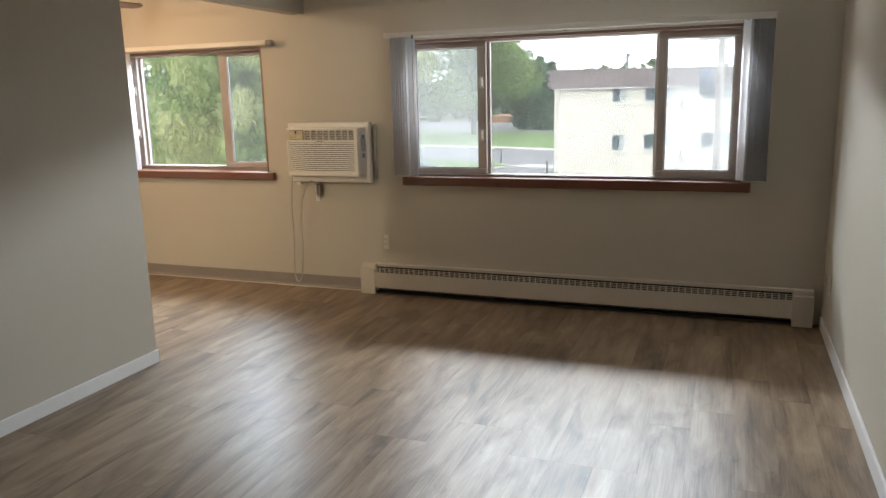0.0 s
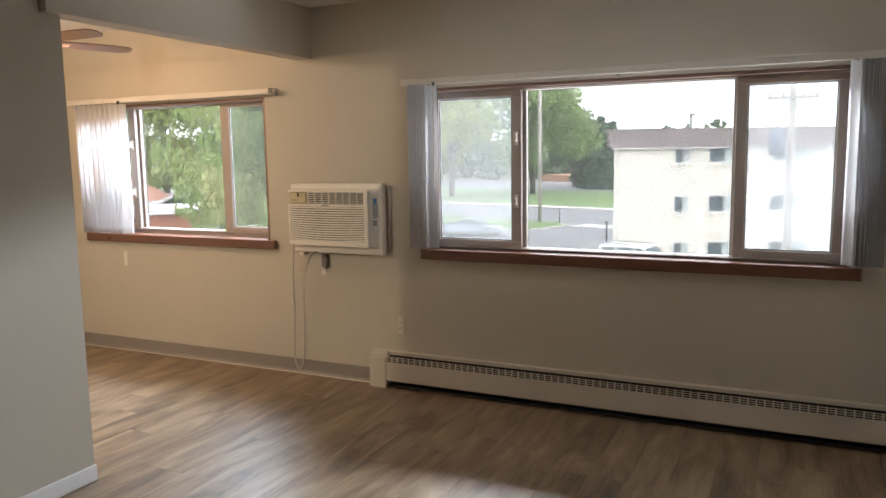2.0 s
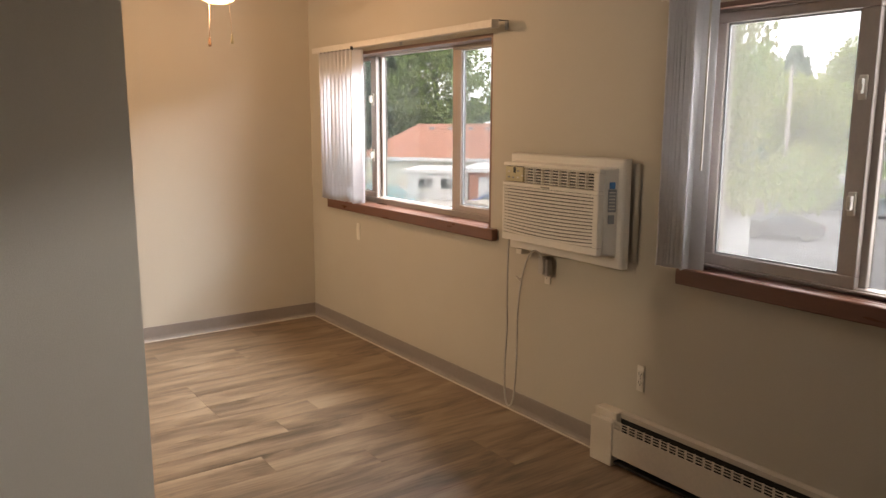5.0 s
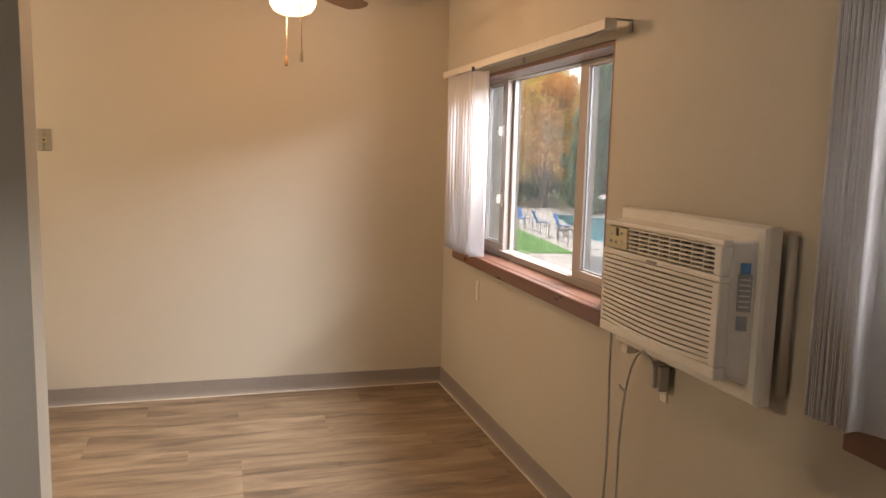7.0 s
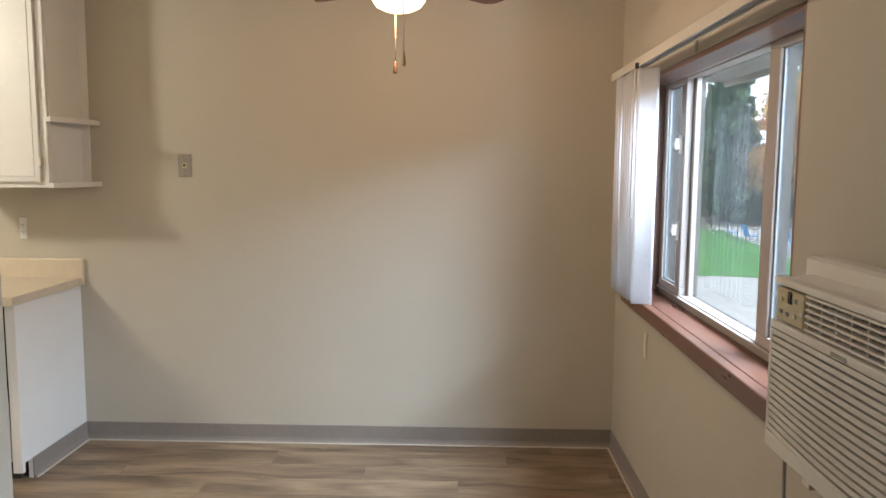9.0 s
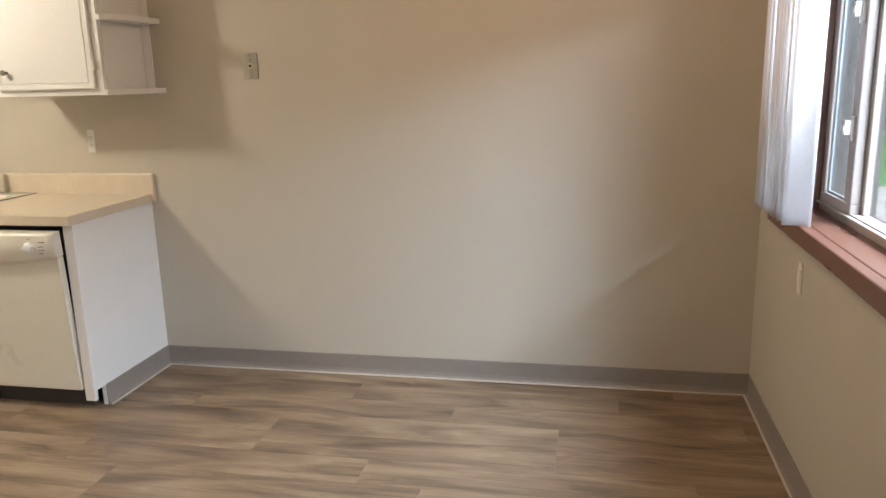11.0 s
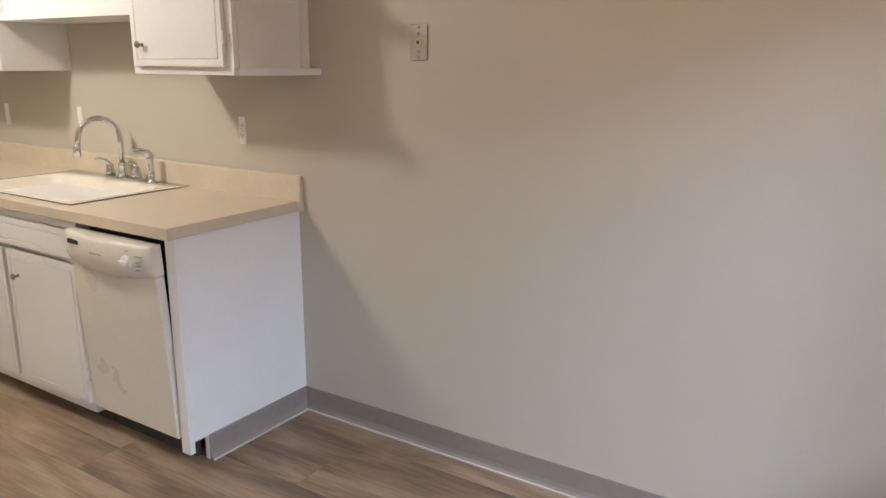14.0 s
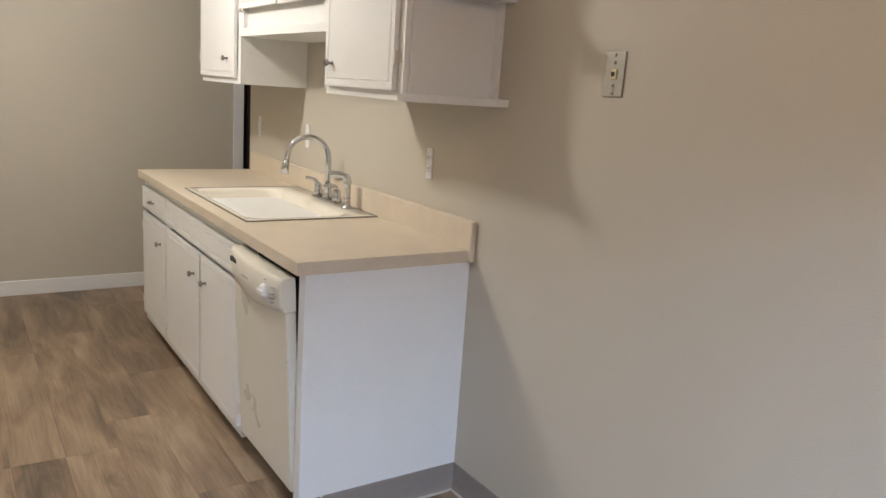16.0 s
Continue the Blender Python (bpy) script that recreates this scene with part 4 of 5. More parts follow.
        part("lever", tube(bend([(x, y + s * 0.1, z + 0.062), (x + 0.02, y + s * 0.115, z + 0.085), (x + 0.055, y + s * 0.125, z + 0.093)], 5), [0.011] * 5 + [0.008] * 5 + [0.006], 10), CHROME, h, "chrome lever")
    return f


faucet()


def sprayer():
    x, y, z = -5.64, 1.905, 0.918
    s = thing("side_sprayer", "chrome pull-out side sprayer beside the faucet", "sprayer", (x, y, z))
    part("holder", lathe(x, y, [(0.027, z), (0.026, z + 0.008), (0.016, z + 0.014), (0.014, z + 0.04), (0.017, z + 0.05)]), CHROME, s)
    part("head", tube(bend([(x, y, z + 0.045), (x, y, z + 0.1), (x + 0.006, y - 0.002, z + 0.135), (x + 0.04, y - 0.01, z + 0.15), (x + 0.075, y - 0.02, z + 0.148)], 5), [0.014] * 6 + [0.018] * 6 + [0.014] * 8 + [0.011], 12), CHROME, s, "chrome spray head")
    return s


sprayer()

UF = -5.38            # the wall cabinets' face


def wall_unit(label, y0, y1, z0, doors, knobs, kz):
    c = thing("wall_cabinet", label, "cabinet", (UF, (y0 + y1) / 2, z0), group="white wall cabinets")
    part("carcass", box(WX, UF - 0.02, y0, y1, z0, UTOP, 0.001), CABINET, c)
    part("face_frame", ring_x(UF - 0.02, UF, y0, y1, z0, UTOP, 0.035), CABINET, c)
    for (a, b), ky in zip(doors, knobs):
        d = slab_door("door", c, UF, a, b, z0 + (0.12 if z0 > 1.5 else 0.03), UTOP - 0.06)
        knob(d, UF, ky, kz)
        hy = a - 0.004 if ky > (a + b) / 2 else b + 0.004
        for z in (z0 + 0.13, UTOP - 0.16):
            hinge(d, UF, hy, z)
    return c


UTOP = CEILZ - 0.002
wall_unit("white painted wall cabinet at the end of the run", 2.222, 2.782, 1.412, [(2.245, 2.745)], [2.305], 1.52)
wall_unit("short white painted wall cabinet above the sink", 1.25, 2.22, 1.632, [(1.27, 1.735), (1.755, 2.205)], [1.67, 1.82], 1.82)
wall_unit("white painted wall cabinet beside the hall", 0.62, 1.248, 1.412, [(0.64, 1.2)], [1.1], 1.53)

sh = thing("corner_shelf", "white painted open end shelf beside the wall cabinet", "shelf", (WX, 2.8, 1.41))
part("side_panel", box(WX, UF - 0.02, 2.783, 2.789, 1.412, UTOP, 0.001), CABINET, sh)
part("back_strip", box(WX, WX + 0.01, 2.789, 2.83, 1.412, UTOP, 0.002), CABINET, sh)
for z in (1.412, 1.735):
    bm = bmesh.new()
    out = [(WX, 2.789), (UF + 0.02, 2.789), (UF + 0.02, 2.81)] + [(WX + 0.19 + 0.19 * math.cos(a), 2.81 + 0.075 * math.sin(a)) for a in [math.pi / 2 * k / 8 for k in range(1, 9)]] + [(WX, 2.885)]
    lo, hi = [bm.verts.new((a, b, z)) for a, b in out], [bm.verts.new((a, b, z + 0.024)) for a, b in out]
    bm.faces.new(hi), bm.faces.new(lo[::-1])
    for i in range(len(out)):
        j = (i + 1) % len(out)
        bm.faces.new((lo[i], lo[j], hi[j], hi[i]))
    bmesh.ops.recalc_face_normals(bm, faces=bm.faces)
    part("shelf_board", bm, CABINET, sh, "rounded white shelf board")

# the kitchen's ceiling light
cl = thing("ceiling_light", "round white ceiling light of the kitchen", "ceiling light", (-4.35, 1.5, CEILZ))
part("pan", lathe(-4.35, 1.5, [(0.17, CEILZ), (0.17, CEILZ - 0.02), (0.15, CEILZ - 0.03)]), WHITE, cl)
part("diffuser", lathe(-4.35, 1.5, [(0.155, CEILZ - 0.025), (0.15, CEILZ - 0.05), (0.1, CEILZ - 0.075), (0.02, CEILZ - 0.082)]), BOWL, cl, "lit frosted diffuser")


# ---- outside ----
GZ = -5.4
GRASS = material("mown_grass", (0.085, 0.14, 0.035), 0.9, vary=0.35, scale=0.6, fine=14, bump=0.6)
LAWN = material("bright_lawn", (0.06, 0.19, 0.03), 0.9, vary=0.2, scale=0.8, fine=16, bump=0.6)
SOIL = material("dry_ground", (0.12, 0.11, 0.07), 0.95, vary=0.4, scale=0.05, fine=2, bump=0.5)
ASPHALT = material("worn_asphalt", (0.13, 0.13, 0.134), 0.85, vary=0.25, scale=0.3, fine=12, bump=0.4)
CONCRETE = material("pale_concrete", (0.42, 0.4, 0.37), 0.85, vary=0.12, scale=0.7, fine=12, bump=0.3)
STRIPE = material("road_marking", (0.5, 0.5, 0.48), 0.8, vary=0.2)
STUCCO = material("cream_painted_brick", (0.6, 0.57, 0.49), 0.85, vary=0.04, scale=0.8, fine=9, bump=0.08)
SHINGLE = material("mauve_brown_shingle", (0.16, 0.13, 0.125), 0.9, vary=0.3, scale=1.3, fine=8, bump=0.4)
ORANGE = material("orange_brick", (0.36, 0.15, 0.09), 0.85, vary=0.2, scale=1, fine=8, bump=0.4)
PINKROOF = material("salmon_shingle_roof", (0.34, 0.16, 0.11), 0.9, vary=0.15, scale=0.6, fine=6, bump=0.4)
HOUSEW = material("white_siding", (0.55, 0.55, 0.54), 0.7, vary=0.06, scale=0.8, fine=8)
FARGLASS = material("dark_window_glass", (0.07, 0.095, 0.1), 0.4, vary=0.3, scale=0.6, spec=0.25)
CURTAIN = material("pale_curtain_pane", (0.36, 0.4, 0.39), 0.4, vary=0.15)
POLEW = material("weathered_pole_wood", (0.3, 0.27, 0.24), 0.9, vary=0.2, scale=2, fine=20, stretch=(6, 6, 0.6))
CAN = material("blue_grey_can", (0.1, 0.12, 0.16), 0.5)
WIRE = material("black_wire", (0.05, 0.05, 0.05), 0.6)
BARK = material("grey_brown_bark", (0.09, 0.07, 0.055), 0.9, vary=0.35, scale=2, fine=18, bump=0.8, stretch=(3, 3, 0.7))
POOL = material("pool_water", (0.1, 0.34, 0.42), 0.08, vary=0.1, scale=0.6)
PALEBRICK = material("pale_grey_brick", (0.46, 0.43, 0.38), 0.85, vary=0.1, scale=4, fine=60, bump=0.5, random=0.1)
SOFFIT = material("cream_soffit_board", (0.6, 0.56, 0.5), 0.7, vary=0.05)
BANK = material("rust_brown_bank", (0.3, 0.17, 0.1), 0.9, vary=0.3, scale=0.4, fine=3)


def leaf_material(name, base, other, sheen=0.2):
    """Leaves in two mixed colours, some light let through."""
    mat = bpy.data.materials.new(name)
    mat.use_nodes = True
    n, l = mat.node_tree.nodes, mat.node_tree.links
    bsdf = n["Principled BSDF"]
    geo, mix, tex, co = n.new("ShaderNodeNewGeometry"), n.new("ShaderNodeMix"), n.new("ShaderNodeTexNoise"), n.new("ShaderNodeTexCoord")
    mix.data_type = "RGBA"
    mix.inputs[6].default_value, mix.inputs[7].default_value = (*base, 1), (*other, 1)
    tex.inputs["Scale"].default_value = 0.5
    l.new(co.outputs["Object"], tex.inputs["Vector"])
    add = n.new("ShaderNodeMath")
    add.operation = "MULTIPLY_ADD"
    add.inputs[1].default_value, add.inputs[2].default_value = 0.5, -0.25
    l.new(geo.outputs["Random Per Island"], add.inputs[0])
    add2 = n.new("ShaderNodeMapRange")
    add2.inputs[1].default_value, add2.inputs[2].default_value = 0.35, 0.65
    l.new(tex.outputs[0], add2.inputs[0])
    s = n.new("ShaderNodeMath")
    s.use_clamp = True
    l.new(add.outputs[0], s.inputs[0])
    l.new(add2.outputs[0], s.inputs[1])
    l.new(s.outputs[0], mix.inputs[0])
    l.new(mix.outputs[2], bsdf.inputs["Base Color"])
    bsdf.inputs["Roughness"].default_value = 0.7
    tr, sm = n.new("ShaderNodeBsdfTranslucent"), n.new("ShaderNodeMixShader")
    sm.inputs[0].default_value = 0.45
    l.new(mix.outputs[2], tr.inputs[0])
    l.new(bsdf.outputs[0], sm.inputs[1])
    l.new(tr.outputs[0], sm.inputs[2])
    l.new(sm.outputs[0], n["Material Output"].inputs[0])
    return mat


GREEN = leaf_material("mid_green_leaves", (0.18, 0.26, 0.09), (0.32, 0.4, 0.16))
YELLOWGREEN = leaf_material("yellow_green_leaves", (0.26, 0.34, 0.09), (0.44, 0.46, 0.16))
PINE = leaf_material("dark_blue_green_needles", (0.14, 0.225, 0.155), (0.26, 0.36, 0.24))
LARCH = leaf_material("larch_needles", (0.27, 0.38, 0.12), (0.5, 0.5, 0.25))
MAPLE = leaf_material("turning_maple_leaves", (0.72, 0.3, 0.1), (0.62, 0.56, 0.16))
HEDGE = leaf_material("dull_green_leaves", (0.07, 0.11, 0.055), (0.13, 0.17, 0.09))


def leaves(points, size, mat_name, rng, hang=0.0):
    """One mesh of small leaf clumps: two crossed, creased blades at each point."""
    n = len(points)
    a = rng.normal(size=(n, 3))
    a[:, 2] *= 1 - hang
    a /= np.linalg.norm(a, axis=1)[:, None]
    b = rng.normal(size=(n, 3))
    if hang:
        b = b * (1 - hang) + np.array([0, 0, -2.2 * hang])
    b -= a * (a * b).sum(1)[:, None]
    b /= np.linalg.norm(b, axis=1)[:, None]
    s = size * rng.uniform(0.6, 1.4, (n, 1))
    long = 1 + 1.6 * hang
    tilt = np.cross(a, b) * s * 0.25
    v = np.stack([points - a * s * 0.5, points + b * s * 0.5 * long + tilt, points + a * s * 0.5, points - b * s * 0.5 * long + tilt], 1).reshape(-1, 3)
    f = np.arange(4 * n).reshape(-1, 4)
    me = bpy.data.meshes.new("crown")
    me.from_pydata(v.tolist(), [], f.tolist())
    me.materials.append(mat_name)
    return me


def crown_points(lumps, count, rng, shell=0.55):
    """Points spread in lumps (x, y, z, rx, ry, rz), thicker toward their skins, with gaps."""
    w = np.array([l[3] * l[4] * l[5] for l in lumps]) ** 0.67
    pick = rng.choice(len(lumps), count, p=w / w.sum())
    d = rng.normal(size=(count, 3))
    d /= np.linalg.norm(d, axis=1)[:, None]
    r = rng.uniform(shell ** 3, 1, count) ** (1 / 3)
    L = np.array(lumps)[pick]
    p = L[:, :3] + d * r[:, None] * L[:, 3:] * rng.uniform(0.85, 1.12, (count, 1))
    holes = np.sin(p[:, 0] * 1.7) + np.sin(p[:, 1] * 1.3 + 1) + np.sin(p[:, 2] * 1.9 + 2)
    return p[holes > -1.5]


def tree(label, x, y, height, radius, mat, count, size, trunk=0.28, seed=1, base=0.3, lumps=11):
    """A broad-leaved tree: tapered trunk, forked limbs, a lumpy crown with gaps."""
    rng = np.random.default_rng(seed)
    t = thing("tree", label, "tree", (x, y, GZ))
    part("trunk", tube(bend([(x, y, GZ - 0.1), (x + 0.1, y, GZ + height * 0.25), (x - 0.1, y + 0.1, GZ + height * 0.55), (x, y, GZ + height * 0.8)], 4), [trunk * (1 - 0.055 * k) for k in range(13)], 8), BARK, t)
    ls = []
    for k in range(lumps):
        a, u = rng.uniform(0, 2 * math.pi), rng.uniform(base, 0.92)
        rr = radius * math.sin(math.pi * min(0.97, 0.25 + 0.75 * (u - base) / (1 - base))) ** 0.6 * rng.uniform(0.25, 0.75)
        c = Vector((x + rr * math.cos(a), y + rr * math.sin(a), GZ + height * u))
        q = radius * rng.uniform(0.34, 0.6)
        ls.append((*c, q, q, q * 0.75))
        s = Vector((x, y, GZ + height * max(0.2, u - 0.25)))
        part("limb", tube([s, s.lerp(c, 0.5) + Vector((0, 0, 0.2)), c], [trunk * 0.4, trunk * 0.28, trunk * 0.12], 6), BARK, t)
    ls.append((x, y, GZ + height * 0.72, radius * 0.7, radius * 0.7, height * 0.24))
    ob = new("crown", leaves(crown_points(ls, count * 3, rng), size * 0.55, mat, rng))
    ob.parent, ob.matrix_parent_inverse = t, t.matrix_world.inverted()
    return t


def conifer(label, x, y, height, radius, mat, whorls=16, low=0.12, size=0.4, per=60, hang=0.0, trunk=0.25, seed=1):
    """A conifer: straight trunk, whorls of drooping boughs, needles hung along each."""
    rng = np.random.default_rng(seed)
    t = thing("conifer_tree", label, "tree", (x, y, GZ))
    part("trunk", tube([(x, y, GZ - 0.1), (x, y, GZ + height * 0.5), (x, y, GZ + height)], [trunk, trunk * 0.6, 0.02], 8), BARK, t)
    pts = []
    bm = bmesh.new()
    for w in range(whorls):
        u = low + (1 - low) * w / whorls
        reach = radius * (1 - u) ** 0.75 * 1.15
        for k in range(6):
            a = 2 * math.pi * (k + rng.uniform(-0.3, 0.3)) / 6 + w * 0.7
            r = reach * rng.uniform(0.65, 1.1)
            z = GZ + height * u + rng.uniform(-0.2, 0.2)
            d = Vector((math.cos(a), math.sin(a), 0))
            p = [Vector((x, y, z)) + d * r * s + Vector((0, 0, -r * 0.22 * math.sin(s * 2.2) + r * 0.1 * max(0, s - 0.7))) for s in (0, 0.33, 0.66, 1)]
            add_tube(bm, p, [trunk * 0.22 * (1 - u) + 0.015, 0.03, 0.02, 0.008], 4)
            m = int(per * r / radius) + 8
            s = rng.uniform(0.12, 1, m) ** 0.8
            q = np.array([[np.interp(v, (0, 0.33, 0.66, 1), [c[i] for c in p]) for i in range(3)] for v in s])
            side = np.array([-math.sin(a), math.cos(a), 0])
            q += side * (rng.uniform(-1, 1, (m, 1)) * (0.3 * r * (1.1 - s)[:, None]))
            q[:, 2] -= rng.uniform(0, 1, m) * (0.12 + hang * 1.1)
            pts.append(q)
    part("boughs", bm, BARK, t)
    ob = new("crown", leaves(np.concatenate(pts), size, mat, rng, 0.6 if hang else 0.2))
    ob.parent, ob.matrix_parent_inverse = t, t.matrix_world.inverted()
    return t


def slab(name, pts, z, mat, label, category, thick=0.06):
    bm = bmesh.new()
    lo, hi = [bm.verts.new((x, y, z - thick)) for x, y in pts], [bm.verts.new((x, y, z)) for x, y in pts]
    bm.faces.new(hi), bm.faces.new(lo[::-1])
    for i in range(len(pts)):
        j = (i + 1) % len(pts)
        bm.faces.new((lo[i], lo[j], hi[j], hi[i]))
    bmesh.ops.recalc_face_normals(bm, faces=bm.faces)
    return structure(name, bm, mat, label, category)


structure("ground", box(-900, 900, -900, 900, GZ - 0.5, GZ - 0.06), SOIL, "dull grass and earth reaching to the horizon", "ground")
RD = Vector((0.96, -0.28))          # the road's run
RN = Vector((0.28, 0.96))


def along(px, py, s, d):
    return (px + RD.x * s + RN.x * d, py + RD.y * s + RN.y * d)


R0 = (-22.0, 72.5)                  # the near edge of the road
slab("pavement_lot", [(-48, 7), (12, 7), (12, 60), along(*R0, 40, 0), along(*R0, -60, 0), (-60, 60)], GZ, ASPHALT, "worn asphalt parking lot below the windows", "parking lot")
slab("road", [along(*R0, -260, 0.3), along(*R0, 260, 0.3), along(*R0, 260, 16), along(*R0, -260, 16)], GZ - 0.02, ASPHALT, "wide grey asphalt street", "road")
slab("kerb_far", [along(*R0, -260, 16), along(*R0, 260, 16), along(*R0, 260, 18.2), along(*R0, -260, 18.2)], GZ + 0.12, CONCRETE, "pale concrete kerb and sidewalk across the street", "kerb", 0.3)
slab("verge_far", [along(*R0, -260, 18.2), along(*R0, 260, 18.2), along(*R0, 260, 50), along(*R0, -260, 50)], GZ + 0.1, GRASS, "mown green verge across the street", "grass", 0.3)
slab("lot_far", [along(*R0, -200, 50), along(*R0, 200, 50), along(*R0, 200, 84), along(*R0, -200, 84)], GZ + 0.06, ASPHALT, "grey parking lot across the street", "parking lot", 0.2)
slab("bank_far", [along(*R0, -60, 86), along(*R0, 200, 86), along(*R0, 200, 98), along(*R0, -60, 98)], GZ + 1.5, BANK, "rust-brown planted bank", "bank", 2.0)
slab("verge_near", [along(*R0, -42, -12.5), along(*R0, -4, -11.6), along(*R0, 2.6, -6), along(*R0, 3.0, -2.5), along(*R0, 1.0, -0.6), along(*R0, -42, -0.6)], GZ + 0.14, GRASS, "grass island beside the street", "grass", 0.3)
slab("kerb_near", [along(*R0, -42.2, -12.8), along(*R0, -3.9, -11.9), along(*R0, 2.9, -6.1), along(*R0, 3.3, -2.4), along(*R0, 1.1, -0.3), along(*R0, -42.2, -0.3)], GZ + 0.11, CONCRETE, "pale concrete kerb round the grass island", "kerb", 0.3)
slab("apron", [along(*R0, 3.4, -2.2), along(*R0, 30, -2.2), along(*R0, 30, 0.4), along(*R0, 3.4, 0.4)], GZ + 0.02, CONCRETE, "pale concrete driveway apron", "pavement")
for k in range(7):
    slab("bay_line", [(-32 + 2.8 * k, 50), (-31.88 + 2.8 * k, 50), (-32.88 + 2.8 * k, 55), (-33 + 2.8 * k, 55)], GZ + 0.004, STRIPE, "faded white parking bay line", "road marking")
slab("patio", [(-140, 8), (-14, 8), (-20, 18), (-49, 27.8), (-50.5, 19), (-86, 30.5), (-140, 46)], GZ + 0.03, CONCRETE, "pale concrete patio", "pavement")
slab("lawn", [(-50.4, 19.4), (-49.2, 28.3), (-87, 34), (-87, 30.9)], GZ + 0.06, LAWN, "bright green lawn beside the pool", "grass")
slab("pool_deck", [(-49, 28.2), (-38, 36), (-50, 60), (-90, 58), (-92, 34.2)], GZ + 0.04, CONCRETE, "pale concrete deck round the pool", "pavement")
slab("pool", [(-56, 33.5), (-52, 37.5), (-72, 47), (-82, 41.5)], GZ + 0.09, POOL, "turquoise water of the outdoor pool", "pool")


# white apartment block
def far_window(parent, s0, s1, z0, z1, panes):
    w = part("window", ring(s0, s1, z0, z1, -0.03, 0.06, 0.07, 0), HOUSEW, parent)
    step = (s1 - s0 - 0.1) / panes
    for k in range(panes):
        part("pane", box(s0 + 0.05 + k * step + (0.03 if k else 0), s0 + 0.05 + (k + 1) * step, 0.02, 0.05, z0 + 0.06, z1 - 0.06), FARGLASS if k in (0, 3) else CURTAIN, w)
    part("sill", box(s0 - 0.08, s1 + 0.08, -0.08, 0.02, z0 - 0.1, z0), STUCCO, w)
    return w


def apartment_block(cx, cy, turn, k):
    b = thing("apartment_building", "cream three-storey apartment block with a shingled mansard roof", "building")
    rows = ((0.82, 1.62), (-1.72, -0.8), (-4.15, -3.2))
    cols = ((3.0, 3.9, 2), (4.9, 6.6, 2), (8.3, 10.6, 3), (13.5, 15.2, 2), (16.2, 17.1, 2), (20, 22.3, 3))
    xs = [0] + [v for c in cols for v in c[:2]] + [26]
    wall = []
    for i in range(0, len(xs), 2):
        wall.append((xs[i], xs[i + 1], 0, 0.3, GZ, 1.68))
    for c in cols:
        zs = [GZ, -4.15, -3.2, -1.72, -0.8, 0.82, 1.62, 1.68]
        for i in range(0, 8, 2):
            wall.append((c[0], c[1], 0, 0.3, zs[i], zs[i + 1]))
    wall += [(0, 26, 0.32, 1.0, GZ, 1.63), (8.5, 26, 1.0, 13, GZ, 1.63)]
    part("wall", boxes(*[(r[0], r[1], r[2], r[3], r[4] - 1.2 if r[4] == GZ else r[4], r[5]) for r in wall]), STUCCO, b, "cream painted brick wall")
    for z0, z1 in rows:
        for s0, s1, n in cols:
            far_window(b, s0, s1, z0, z1, n)
    part("roof", boxes((-0.3, 26.3, 0.2, 1.3, 1.68, 2.52), (8.2, 26.3, 1.3, 13.3, 1.68, 2.52), (-0.35, 26.35, 0.15, 1.35, 2.52, 2.6), (8.15, 26.35, 1.35, 13.35, 2.52, 2.6)), SHINGLE, b)
    rf = b.children[-1]
    rng = random.Random(3)
    bm = bmesh.new()
    for r in range(6):
        x = -0.45 - rng.uniform(0, 0.3)
        while x < 26.3:
            w = rng.uniform(0.3, 0.48)
            z = 1.62 + r * 0.152
            y = -0.22 + r * 0.065
            bx = box(x, x + w - 0.02, 0, 0.03 + rng.uniform(0, 0.03), 0, 0.19)
            bx.transform(Matrix.Translation((0, y - rng.uniform(0, 0.02), z)) @ Matrix.Rotation(radians(-19), 4, "X"))
            bx.verts.index_update()
            v = [bm.verts.new(p.co) for p in bx.verts]
            for f in bx.faces:
                bm.faces.new([v[p.index] for p in f.verts])
            bx.free()
            x += w
    part("shingles", bm, SHINGLE, rf, "courses of mauve-brown shingles")["kind"] = "stuff"
    part("eave_board", box(-0.4, 26.4, -0.25, 0.02, 1.58, 1.63), HOUSEW, b)
    for z in (0.5, -2.2):
        part("wall_air_conditioner", boxes((7.1, 7.8, -0.25, 0.02, z, z + 0.42), bevel=0.03), HOUSEW, b, "boxy wall air conditioner")
    part("vent_pipe", boxes((5.0, 5.12, 3, 3.12, 2.55, 3.5), (5.0, 5.3, 3, 3.1, 3.35, 3.45)), GREYLAB, b)
    b.matrix_world = Matrix.Translation((cx, cy, 1.55 * (1 - k * 1.06))) @ Matrix.Rotation(radians(turn), 4, "Z") @ Matrix.Diagonal((k, k, k * 1.06, 1))
    return b


apartment_block(-7.5, 35.2, 28.5, 0.83)


def utility_pole(label, x, y, top, r=0.15, arms=True, can=None):
    p = thing("utility_pole", label, "utility pole", (x, y, GZ))
    part("post", tube([(x, y, GZ - 0.2), (x, y, top)], [r, r * 0.75], 12), POLEW, p)
    if arms:
        part("cross_arm", box(x - 0.9, x + 0.9, y - 0.2, y - 0.1, top - 0.55, top - 0.43, 0.01), POLEW, p)
        for dx in (-0.8, -0.35, 0.35, 0.8):
            part("insulator", lathe(x + dx, y - 0.15, [(0.03, top - 0.43), (0.05, top - 0.38), (0.05, top - 0.34), (0.02, top - 0.28)], 10), GREYLAB, p)
    if can:
        c = part("transformer", lathe(x - 0.5, y - 0.3, [(0.1, can - 0.5), (0.27, can - 0.48), (0.28, can + 0.38), (0.24, can + 0.45), (0.08, can + 0.5)], 20), CAN, p, "blue-grey transformer can")
